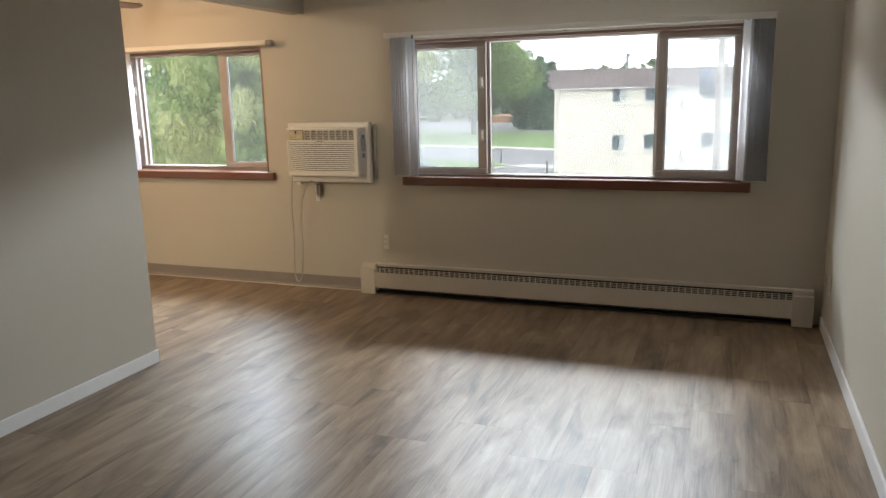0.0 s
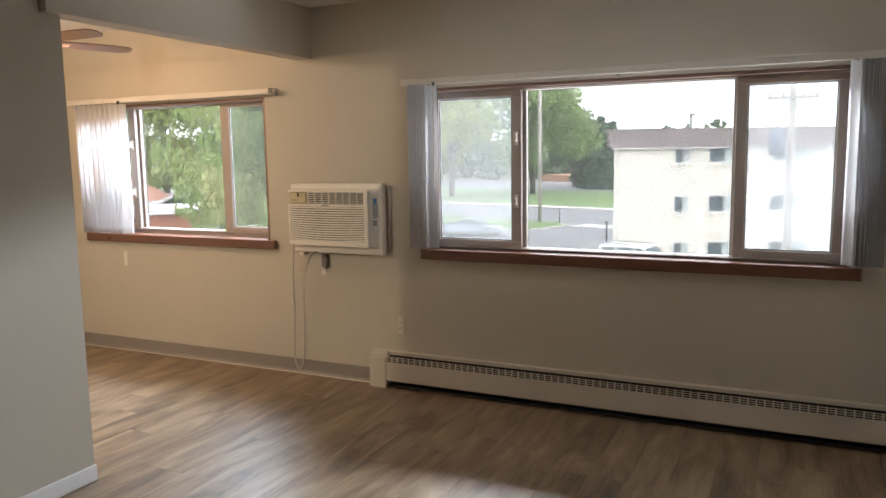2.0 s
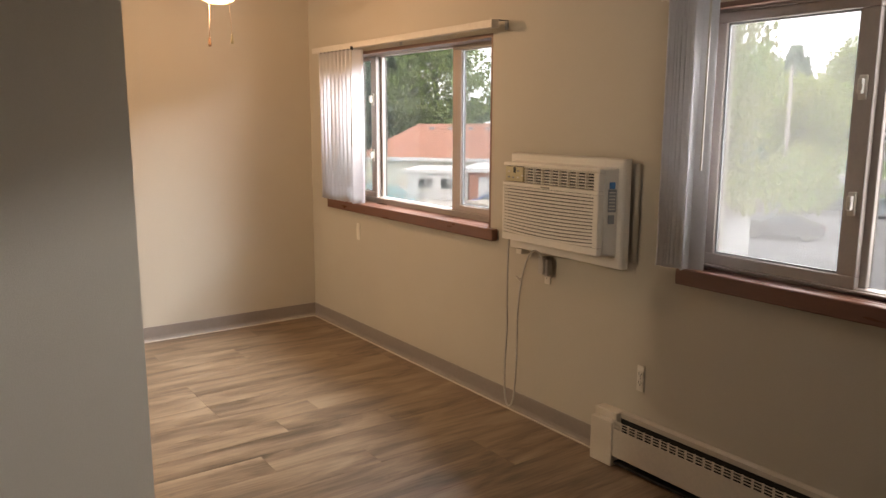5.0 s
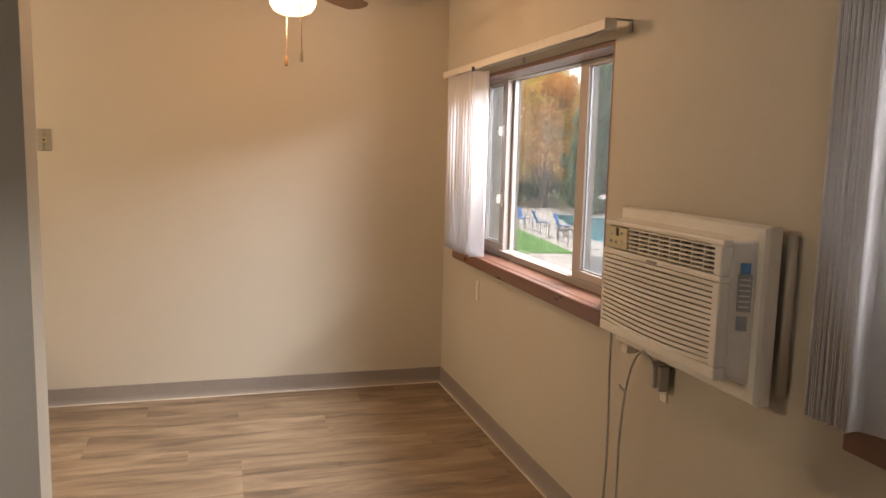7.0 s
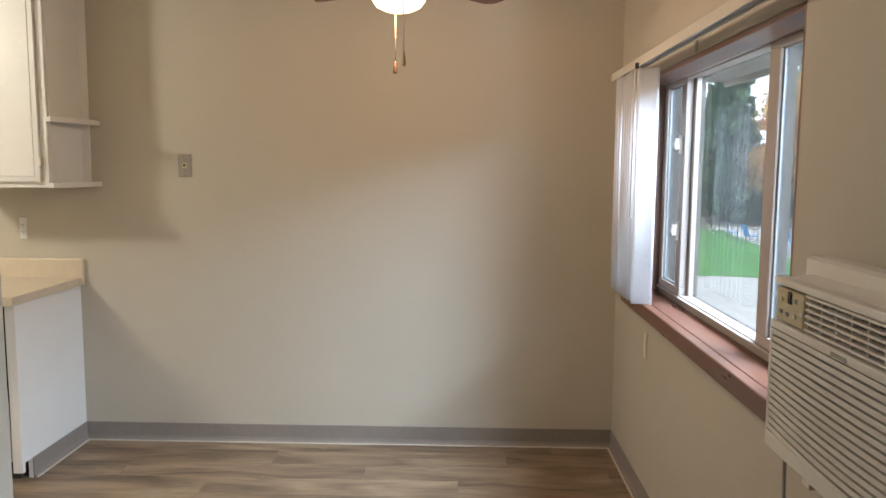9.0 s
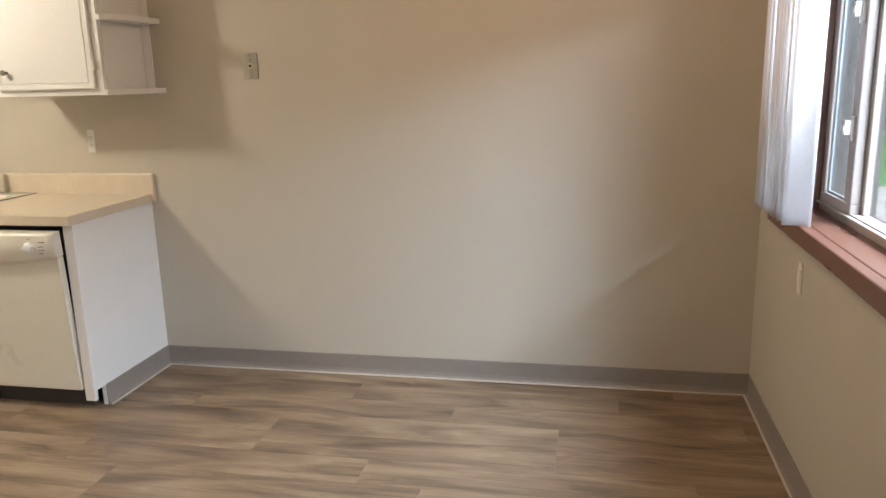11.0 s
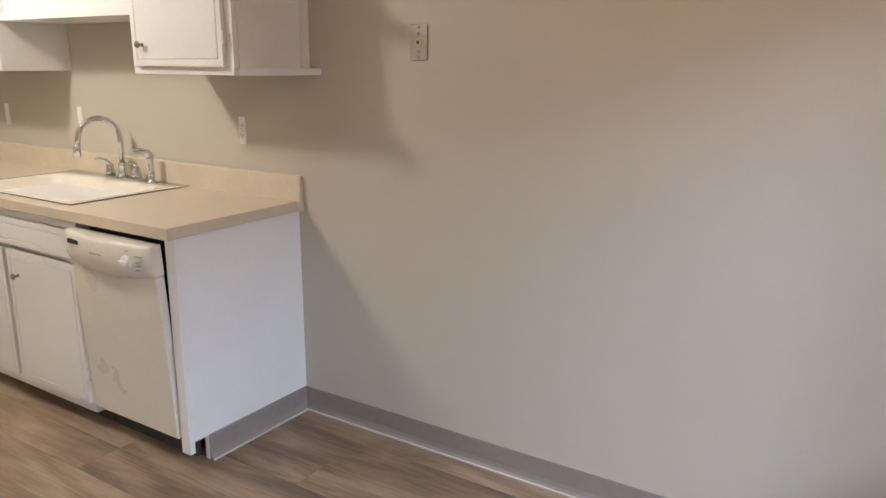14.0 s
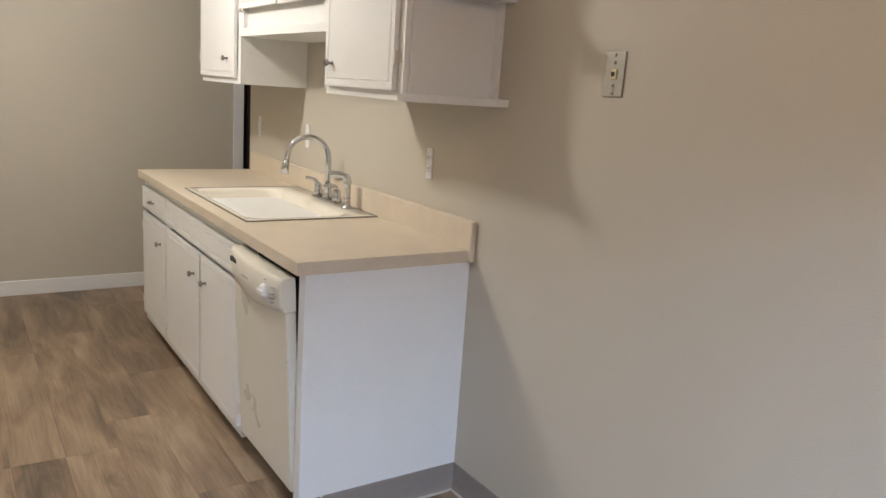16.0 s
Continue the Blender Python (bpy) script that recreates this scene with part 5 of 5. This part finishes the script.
        part("bushing", lathe(x - 0.5, y - 0.3, [(0.03, can + 0.45), (0.05, can + 0.6), (0.02, can + 0.7)], 10), GREYLAB, c)
    return p


utility_pole("weathered utility pole carrying a blue-grey transformer can", -0.55, 33.0, 3.9, 0.17, True, 1.75)
utility_pole("tall pale utility pole beside the street", -23.0, 71.6, 8.2, 0.2)
utility_pole("leaning pale utility pole at the lot's edge", -25.4, 46.0, 4.6, 0.14, False)


def wire(a, b, sag, thick=0.012):
    pts = [Vector(a).lerp(Vector(b), k / 14) - Vector((0, 0, sag * 4 * (k / 14) * (1 - k / 14))) for k in range(15)]
    return piece("overhead_wire", tube(pts, thick, 5), WIRE, "thin black overhead wire strung between poles", "wire", "overhead wires")


for dz, dy in ((0.0, 0.0), (-0.3, 0.3), (-2.4, 0.0), (-3.4, 0.2)):
    wire((-80, 92, 7.6 + dz), (-23, 71.6 + dy, 7.8 + dz), 0.7, 0.03)
    wire((-23, 71.6 + dy, 7.8 + dz), (30, 60, 7.7 + dz), 0.8, 0.03)
wire((-25.4, 46, 4.4), (-0.55, 33, 3.2), 0.9)
wire((-0.55, 33, 3.4), (25, 25, 3.6), 0.5)


# parked cars
def car(label, x, y, turn, paint, long=4.7, tall=1.45, suv=False, base=GZ, size=1.0):
    c = thing("car", label, "car", group="parked cars")
    w = 0.9
    if suv:
        low = [(-2.3, 0.35), (-2.32, 0.95), (-2.2, 1.05), (1.1, 1.05), (1.25, 1.0), (2.2, 0.92), (2.33, 0.7), (2.3, 0.35)]
        cab = [(-2.22, 1.04), (-2.0, 1.62), (-1.8, 1.72), (0.2, 1.72), (0.5, 1.64), (1.2, 1.04)]
        glass = [((-2.0, 1.1), (-1.82, 1.56), (-1.15, 1.6), (-1.15, 1.1)), ((-1.0, 1.1), (-1.0, 1.6), (-0.15, 1.6), (-0.15, 1.1)), ((0.0, 1.1), (0.0, 1.6), (0.3, 1.58), (0.95, 1.1))]
    else:
        low = [(-2.3, 0.32), (-2.34, 0.75), (-2.15, 0.95), (-1.4, 1.0), (1.0, 0.95), (1.9, 0.85), (2.28, 0.65), (2.3, 0.32)]
        cab = [(-1.75, 0.98), (-1.0, 1.38), (-0.4, 1.46), (0.2, 1.42), (1.15, 0.94)]
        glass = [((-1.35, 1.02), (-0.85, 1.32), (-0.35, 1.38), (-0.35, 1.02)), ((-0.25, 1.02), (-0.25, 1.38), (0.2, 1.34), (0.8, 1.0))]

    def extrude(prof, half, top_half):
        bm = bmesh.new()
        zs = [p[1] for p in prof]
        a = [bm.verts.new((px, -(half + (top_half - half) * (pz - min(zs)) / (max(zs) - min(zs))), pz)) for px, pz in prof]
        b = [bm.verts.new((px, half + (top_half - half) * (pz - min(zs)) / (max(zs) - min(zs)), pz)) for px, pz in prof]
        bm.faces.new(a), bm.faces.new(b[::-1])
        for i in range(len(prof)):
            j = (i + 1) % len(prof)
            bm.faces.new((a[j], a[i], b[i], b[j]))
        bmesh.ops.recalc_face_normals(bm, faces=bm.faces)
        bmesh.ops.bevel(bm, geom=bm.edges[:], offset=0.04, segments=2, affect="EDGES")
        return bm

    part("body", extrude(low, w, w - 0.06), paint, c)
    cabin = part("cabin", extrude(cab, w - 0.06, w - 0.22), paint, c)
    for q in glass:
        for s in (-1, 1):
            bm = bmesh.new()
            vs = []
            for px, pz in q:
                h = (w - 0.06) + (-0.16) * (pz - cab[0][1]) / (cab[2][1] - cab[0][1])
                vs += [bm.verts.new((px, s * (h + 0.006), pz)), bm.verts.new((px, s * (h - 0.02), pz))]
            bm.faces.new(vs[0::2]), bm.faces.new(vs[1::2][::-1])
            for i in range(4):
                j = (i + 1) % 4
                bm.faces.new((vs[2 * i], vs[2 * j], vs[2 * j + 1], vs[2 * i + 1]))
            bmesh.ops.recalc_face_normals(bm, faces=bm.faces)
            part("side_window", bm, FARGLASS, cabin, "dark side window")
    a, b = cab[-2], cab[-1]
    bm = boxes((-0.02, 0.02, -w + 0.2, w - 0.2, 0.05, math.hypot(b[0] - a[0], b[1] - a[1]) - 0.05))
    bm.transform(Matrix.Translation((b[0] + 0.0, 0, b[1])) @ Matrix.Rotation(math.atan2(a[0] - b[0], a[1] - b[1]), 4, "Y"))
    part("windscreen", bm, FARGLASS, cabin)
    for px in (-1.4, 1.42):
        for s in (-1, 1):
            t = part("wheel", tube([(px, s * (w - 0.2), 0.33), (px, s * (w - 0.02), 0.33)], 0.33, 20), WIRE, c, "black tyre")
            part("rim", tube([(px, s * (w - 0.05), 0.33), (px, s * (w + 0.0), 0.33)], [0.22, 0.2], 14), STEEL, t, "silver rim")
    for s in (-0.62, 0.62):
        part("tail_light", box(-2.36, -2.3, s - 0.18, s + 0.18, 0.68, 0.86, 0.01), material("red_lamp", (0.4, 0.02, 0.02), 0.3) if s < 0 else bpy.data.materials["red_lamp"], c, "red tail light")
        part("headlight", box(2.24, 2.31, s - 0.2, s + 0.2, 0.62, 0.76, 0.01), FARGLASS, c, "clear headlight")
    if suv:
        for s in (-0.6, 0.6):
            part("roof_rail", tube([(-1.8, s, 1.76), (0.2, s, 1.76)], 0.02, 6), WIRE, c)
    c.matrix_world = pose(x, y, base, 0, 0, turn) @ Matrix.Scale(size, 4)
    return c


car("silver-blue sedan parked beside the grass island", -24.9, 59.6, 4, material("silver_blue_paint", (0.3, 0.35, 0.4), 0.25, metal=0.5, vary=0.03))
# raised and shrunk to fit the camera's view
car("white sport utility vehicle parked beside the apartment block", -6.08, 33.0, -12, material("white_car_paint", (0.62, 0.62, 0.62), 0.25, vary=0.02), suv=True, base=GZ + 1.65, size=0.8)
# made-up block below the line of sight, holding the raised vehicle up
riser = structure("pavement_terrace", box(-3.4, 3.4, -1.3, 1.3, 0, 1.65, 0.03), CONCRETE, "made-up concrete block, out of view, lifting the white vehicle", "pavement")
riser.matrix_world = pose(-6.08, 33.0, GZ, 0, 0, -12)
car("black car with red tail lights parked at the lot's edge", -24.6, 44.6, 214, material("black_car_paint", (0.02, 0.022, 0.025), 0.2))
car("dark grey car parked behind the silver sedan", -28.9, 58.6, 30, material("dark_grey_paint", (0.06, 0.065, 0.07), 0.3))
car("blue car parked before the brick garage", -43.0, 38.5, 40, material("blue_car_paint", (0.05, 0.1, 0.25), 0.25))

# bollards by the apron
for x, y in ((-13.4, 58.4), (-20.9, 71.2)):
    bl = thing("bollard", "dark steel bollard at the lot's edge", "bollard", (x, y, GZ), group="bollards")
    part("post", tube([(x, y, GZ - 0.1), (x, y, GZ + 1.4)], 0.07), WIRE, bl)
    part("cap", lathe(x, y, [(0.1, GZ + 1.4), (0.12, GZ + 1.5), (0.06, GZ + 1.6)], 12), WIRE, bl)

# low garages with a shingled fascia
gar = thing("garage_row", "long low white garage row with a flat roof and shingled fascia", "garage")
GL = 12.2
part("wall", boxes((0, GL, 0, 6, 0, 2.55)), HOUSEW, gar)
part("fascia", boxes((-0.3, GL + 0.3, -0.45, 6.4, 2.55, 3.15), bevel=0.02), SHINGLE, gar, "brown shingled fascia")
part("roof", box(-0.2, GL + 0.2, -0.35, 6.3, 3.15, 3.2), material("tan_roof_gravel", (0.34, 0.29, 0.23), 0.95, vary=0.15, scale=0.6, fine=12), gar, "flat tan gravel roof")
for k in range(3):
    d = part("garage_door", boxes((0.5 + 3.1 * k, 3.1 + 3.1 * k, -0.05, 0.03, 0.02, 2.2)), HOUSEW, gar, "white panelled garage door")
    part("door_panels", boxes(*[(0.6 + 3.1 * k + 0.62 * i, 1.13 + 3.1 * k + 0.62 * i, -0.07, -0.045, 0.12 + 0.53 * j, 0.55 + 0.53 * j) for i in range(4) for j in range(4)]), HOUSEW, d)
gar.matrix_world = pose(-21.4, 23.6, GZ, 0, 0, 88)

# house with a salmon roof and a brick garage before it
hs = thing("house", "low house with a salmon shingle roof and white eaves", "house")
part("wall", boxes((-9, 9, 0, 9, 0, 2.9)), STUCCO, hs)
bm = bmesh.new()
v = [bm.verts.new(p) for p in ((-9.8, -0.8, 2.9), (9.8, -0.8, 2.9), (9.8, 9.8, 2.9), (-9.8, 9.8, 2.9), (-4.5, 4.5, 6.3), (4.5, 4.5, 6.3))]
for q in ((0, 1, 5, 4), (1, 2, 5), (2, 3, 4, 5), (3, 0, 4), (3, 2, 1, 0)):
    bm.faces.new([v[i] for i in q])
rf = part("roof", bm, PINKROOF, hs, "salmon hipped shingle roof")
for x in (-3, -1, 1.2, 3):
    part("roof_vent", boxes((x, x + 0.5, 3.6, 4.0, 5.7, 6.0), bevel=0.03), GREYLAB, rf)
part("fascia", boxes((-9.85, 9.85, -0.88, -0.8, 2.65, 3.0), (9.8, 9.88, -0.8, 9.8, 2.65, 3.0), (-9.88, -9.8, -0.8, 9.8, 2.65, 3.0)), HOUSEW, hs, "white eaves board")
for x in (-7, -3.4, 2, 5):
    far_window(hs, x, x + 1.4, 1.0, 2.2, 2)
hs.matrix_world = pose(-62.0, 47.5, GZ, 0, 0, 38)

bg = thing("brick_garage", "orange brick garage with a flat white roof", "garage")
part("wall", boxes((0, 9, 0, 7, 0, 2.5)), ORANGE, bg, "orange brick wall")
part("roof", boxes((-0.6, 9.6, -0.8, 7.5, 2.5, 2.85), bevel=0.03), HOUSEW, bg, "flat white roof")
part("door", boxes((0.8, 1.7, -0.04, 0.05, 0, 2.1)), HOUSEW, bg)
part("white_wing", boxes((-5.5, -0.2, 0.5, 6, 0, 2.3)), HOUSEW, bg, "white sided wing")
part("wing_roof", boxes((-5.8, -0.1, 0.2, 6.2, 2.3, 2.6), bevel=0.03), HOUSEW, bg)
far_window(bg, -4.6, -3.2, 0.9, 1.9, 2).location.y += 0.48
far_window(bg, -2.6, -1.2, 0.9, 1.9, 2).location.y += 0.48
bg.matrix_world = pose(-50.5, 41.5, GZ, 0, 0, 42)

# far white houses across the street
for i, (s, d, w, turn) in enumerate(((-34, 100, 16, -14), (-4, 112, 22, -16), (34, 112, 18, -16))):
    fx, fy = along(*R0, s, d)
    fh = thing("house", "far white house among trees across the street", "house", group="far houses")
    part("wall", boxes((0, w, 0, 9, 0, 3.4)), HOUSEW, fh)
    bm = bmesh.new()
    v = [bm.verts.new(p) for p in ((-0.6, -0.6, 3.4), (w + 0.6, -0.6, 3.4), (w + 0.6, 9.6, 3.4), (-0.6, 9.6, 3.4), (1, 4.5, 6.2), (w - 1, 4.5, 6.2))]
    for q in ((0, 1, 5, 4), (1, 2, 5), (2, 3, 4, 5), (3, 0, 4), (3, 2, 1, 0)):
        bm.faces.new([v[k] for k in q])
    part("roof", bm, HOUSEW if i == 0 else SHINGLE, fh)
    for k in range(3):
        far_window(fh, 1.5 + k * w / 3.4, 3.1 + k * w / 3.4, 1.2, 2.5, 2)
    fh.matrix_world = pose(fx, fy, GZ, 0, 0, turn)

# poolside
um = thing("patio_umbrella", "closed cream patio umbrella beside the pool", "umbrella", (-61.5, 38.2, GZ))
part("pole", tube([(-61.5, 38.2, GZ), (-61.5, 38.2, GZ + 3.0)], 0.04, 8), POLEW, um)
part("canopy", lathe(-61.5, 38.2, [(0.1, GZ + 0.9), (0.38, GZ + 0.95), (0.3, GZ + 1.5), (0.22, GZ + 2.3), (0.08, GZ + 2.95)], 16), material("cream_canvas", (0.5, 0.45, 0.34), 0.9), um, "furled cream canvas")


def fence(points):
    f = thing("pool_fence", "thin black metal fence round the pool", "fence", (*points[0], GZ))
    for (ax, ay), (bx, by) in zip(points, points[1:]):
        n = max(2, int(math.hypot(bx - ax, by - ay) / 2.4))
        for k in range(n):
            x, y = ax + (bx - ax) * k / n, ay + (by - ay) * k / n
            part("post", tube([(x, y, GZ), (x, y, GZ + 1.5)], 0.04, 6), WIRE, f)
        for z in (0.25, 1.42):
            part("rail", tube([(ax, ay, GZ + z), (bx, by, GZ + z)], 0.025, 6), WIRE, f)


fence([(-86, 31.6), (-68, 31.6), (-50.5, 29.3), (-46, 33.5), (-44, 40)])
BLUEM = material("bright_blue_sling", (0.03, 0.2, 0.5), 0.7)


def lounge(x, y, turn):
    c = thing("pool_chair", "bright blue sling pool chair on the deck", "chair", group="blue pool chairs")
    bm = boxes((-0.3, 0.3, -0.3, 0.35, 0.38, 0.44))
    part("seat", bm, BLUEM, c)
    bm = box(-0.3, 0.3, -0.03, 0.03, 0, 0.85)
    bm.transform(Matrix.Translation((0, 0.35, 0.42)) @ Matrix.Rotation(radians(-22), 4, "X"))
    part("backrest", bm, BLUEM, c)
    for sx in (-0.28, 0.28):
        for sy in (-0.27, 0.3):
            part("leg", tube([(sx, sy, 0), (sx, sy, 0.4)], 0.03, 6), WIRE, c)
    c.matrix_world = pose(x, y, GZ + 0.04, 0, 0, turn) @ Matrix.Scale(1.35, 4)
    return c


for x, y, a in ((-77.5, 31.9, 160), (-73.6, 32.2, 190), (-70.4, 33.2, 120), (-66.5, 33.4, 170), (-63, 34, 140)):
    lounge(x, y, a)
tb = thing("patio_table", "dark wicker patio table on the pool deck", "table", (-58.5, 32.0, GZ))
part("top", box(-59.3, -57.7, 31.4, 32.6, GZ + 0.7, GZ + 0.78, 0.02), WIRE, tb)
for sx in (-59.1, -57.9):
    for sy in (31.6, 32.4):
        part("leg", tube([(sx, sy, GZ + 0.04), (sx, sy, GZ + 0.72)], 0.05, 6), WIRE, tb)

# trees
conifer("tall larch with drooping yellow-green needles close to the windows", -12.6, 18.2, 15.5, 4.9, LARCH, 22, 0.42, 0.1, 480, 0.7, 0.26, 5)
tree("tall green tree across the street", -40.0, 120.0, 21, 10.5, GREEN, 4500, 0.96, 0.5, 3)
tree("broad green tree with a yellowing crown across the street", -51.0, 112.0, 18, 9, YELLOWGREEN, 3750, 0.90, 0.5, 4)
conifer("dark pine across the street", -36.0, 150.0, 14, 6.5, PINE, 20, 0.1, 0.6, 200, 0, 0.4, 6)
conifer("dark pine beside the far bank", -31.0, 138.0, 12.5, 6.0, PINE, 20, 0.1, 0.6, 200, 0, 0.4, 7)
tree("dark green tree behind the far bank", -40.0, 146.0, 14, 8, HEDGE, 2750, 0.96, 0.4, 8, 0.18)
tree("yellow-green tree at the edge of the parking lot", -27.5, 50.5, 9.5, 4.2, YELLOWGREEN, 4000, 0.41, 0.25, 9, 0.2)
conifer("dark spruce beyond the parking lot", -35.0, 63.0, 13, 4.6, PINE, 30, 0.06, 0.36, 190, 0.2, 0.35, 10)
tree("green tree beyond the parking lot", -42.0, 66.0, 13, 6.5, GREEN, 3750, 0.60, 0.35, 11)
tree("green tree behind the salmon-roofed house", -66.0, 66.0, 15, 8, YELLOWGREEN, 4000, 0.66, 0.4, 12)
tree("tall green tree behind the house", -82.0, 60.0, 17, 8, GREEN, 4000, 0.72, 0.4, 13)
tree("tall green tree behind the brick garage", -54.0, 72.0, 15, 7, HEDGE, 3250, 0.72, 0.4, 14)
tree("maple turning orange and yellow beyond the pool", -93.0, 45.5, 17, 7.5, MAPLE, 6500, 0.60, 0.4, 15, 0.22, 14)
conifer("dark pine beyond the lawn", -104.0, 40.0, 24, 7.5, PINE, 26, 0.1, 0.55, 150, 0.2, 0.5, 16)
conifer("tall dark pine behind the maple", -112.0, 54.0, 24, 7.5, PINE, 26, 0.1, 0.55, 150, 0.2, 0.5, 17)
conifer("dark pine beside the pool deck", -84.0, 49.0, 22, 6.0, PINE, 26, 0.1, 0.5, 150, 0.2, 0.5, 21)
conifer("dark pine behind the pool", -92.0, 60.0, 22, 7.0, PINE, 26, 0.1, 0.5, 150, 0.2, 0.5, 18)
tree("pale orange tree beyond the far house", -25.5, 160.0, 10, 6, MAPLE, 2000, 1.08, 0.4, 19)

# far woods
rng = np.random.default_rng(31)
far = []
for k in range(150):
    a = radians(70 + 130 * k / 150)
    d = rng.uniform(190, 260)
    far.append((d * math.cos(a), d * math.sin(a), GZ + rng.uniform(3, 7), rng.uniform(7, 12), rng.uniform(7, 12), rng.uniform(5, 8)))
tagged(new("far_woods", leaves(crown_points(far, 15000, rng, 0.8), 2.4, HEDGE, rng)), "distant belt of green woods beyond the houses", "woods", kind="stuff")
hedge = []
for k in range(26):
    hx, hy = along(*R0, -46 + 3.6 * k, 97 + rng.uniform(-1, 1))
    hedge.append((hx, hy, GZ + 2.2, 2.2, 1.4, rng.uniform(0.9, 1.6)))
tagged(new("hedge", leaves(crown_points(hedge, 3500, rng, 0.6), 0.6, HEDGE, rng)), "rough hedge along the top of the bank", "hedge", kind="stuff")
fb = []
for k in range(24):
    fb.append((-34 - 1.4 * k, 52 + 0.6 * k, GZ + 1.2, 1.4, 1.1, 1.5))
tagged(new("shrubs", leaves(crown_points(fb, 4500, rng, 0.5), 0.4, HEDGE, rng)), "rough green shrubs beside the parking lot", "shrubs", kind="stuff")

# the building's own eave and brick wing outside the windows
structure("eave", boxes((-11, 4, NY + TH, 7.95, 2.56, 2.6), (-11, 4, 7.95, 8.0, 2.5, 2.8), (-11, 4, NY + TH, 8.0, 2.8, 2.86)), SOFFIT, "cream boarded eave above the windows", "eave")
structure("outer_wall", boxes((-11, 4, NY + TH, NY + TH + 0.02, GZ, 0.8)), PALEBRICK, "pale brick outer wall below the windows", "wall")
wing = structure("wing_wall", box(-6.15, -5.79, NY + TH, 6.03, -1.0, 2.56), material("mortar", (0.4, 0.38, 0.34), 0.9), "pale brick wing wall beside the dining window", "wall")
brick = {}
for r in range(29):
    z = 0.45 + r * 0.0716
    y = NY + TH - (0.1 if r % 2 else 0)
    while y < 6.03:
        a, b = max(y, NY + TH), min(y + 0.2, 6.03)
        if b - a > 0.03:
            key = round(b - a, 3)
            if key not in brick:
                brick[key] = mesh_of("brick", box(-0.006, 0.006, -(b - a) / 2 + 0.005, (b - a) / 2 - 0.005, -0.031, 0.031, 0.003), PALEBRICK)
            o = new("brick", brick[key])
            o.location = (-5.787, (a + b) / 2, z)
            o.parent = wing
        y += 0.2

# ---- floor planks ----
def planks():
    fl = thing("floor", "grey-brown wood-look vinyl plank floor running toward the windows", "floor", kind="structure")
    me = {}
    wide, long, gap = 0.181, 1.22, 0.0002

    def cut(name, w, h):
        key = (round(w, 3), round(h, 3))
        if key not in me:
            bm = bmesh.new()
            t, b = 0.0, -0.007
            e = 0.0004
            lo = [bm.verts.new((sx * (w / 2 - gap), sy * (h / 2 - gap), b)) for sx, sy in ((-1, -1), (1, -1), (1, 1), (-1, 1))]
            md = [bm.verts.new((sx * (w / 2 - gap), sy * (h / 2 - gap), t - e)) for sx, sy in ((-1, -1), (1, -1), (1, 1), (-1, 1))]
            hi = [bm.verts.new((sx * (w / 2 - gap - e), sy * (h / 2 - gap - e), t)) for sx, sy in ((-1, -1), (1, -1), (1, 1), (-1, 1))]
            bm.faces.new(hi)
            for p, q in ((lo, md), (md, hi)):
                for i in range(4):
                    bm.faces.new((p[i], p[(i + 1) % 4], q[(i + 1) % 4], q[i]))
            me[key] = mesh_of("plank", bm, PLANK)
        return me[key]

    rng = random.Random(4)
    x = WX - 0.06
    k = 0
    while x < EX:
        x1 = min(x + wide, EX)
        y = (SY if x > PX0 - 0.1 else KY) - rng.choice((0.1, 0.35, 0.6, 0.85, 1.1))
        lo = SY if x > PX0 - 0.1 else KY
        while y < NY:
            a, b = max(y, lo), min(y + long, NY)
            if b - a > 0.03 and x1 - x > 0.01:
                ob = new("plank", cut("plank", x1 - x, b - a))
                ob.location = ((x + x1) / 2, (a + b) / 2, 0)
                ob.parent = fl
            y += long
        x += wide
        k += 1
    return fl


planks()
structure("hall_floor", box(-7.4, WX - 0.06, -2.0, 0.42, -0.008, 0.0), PLANK, "grey-brown vinyl floor of the hall", "floor")
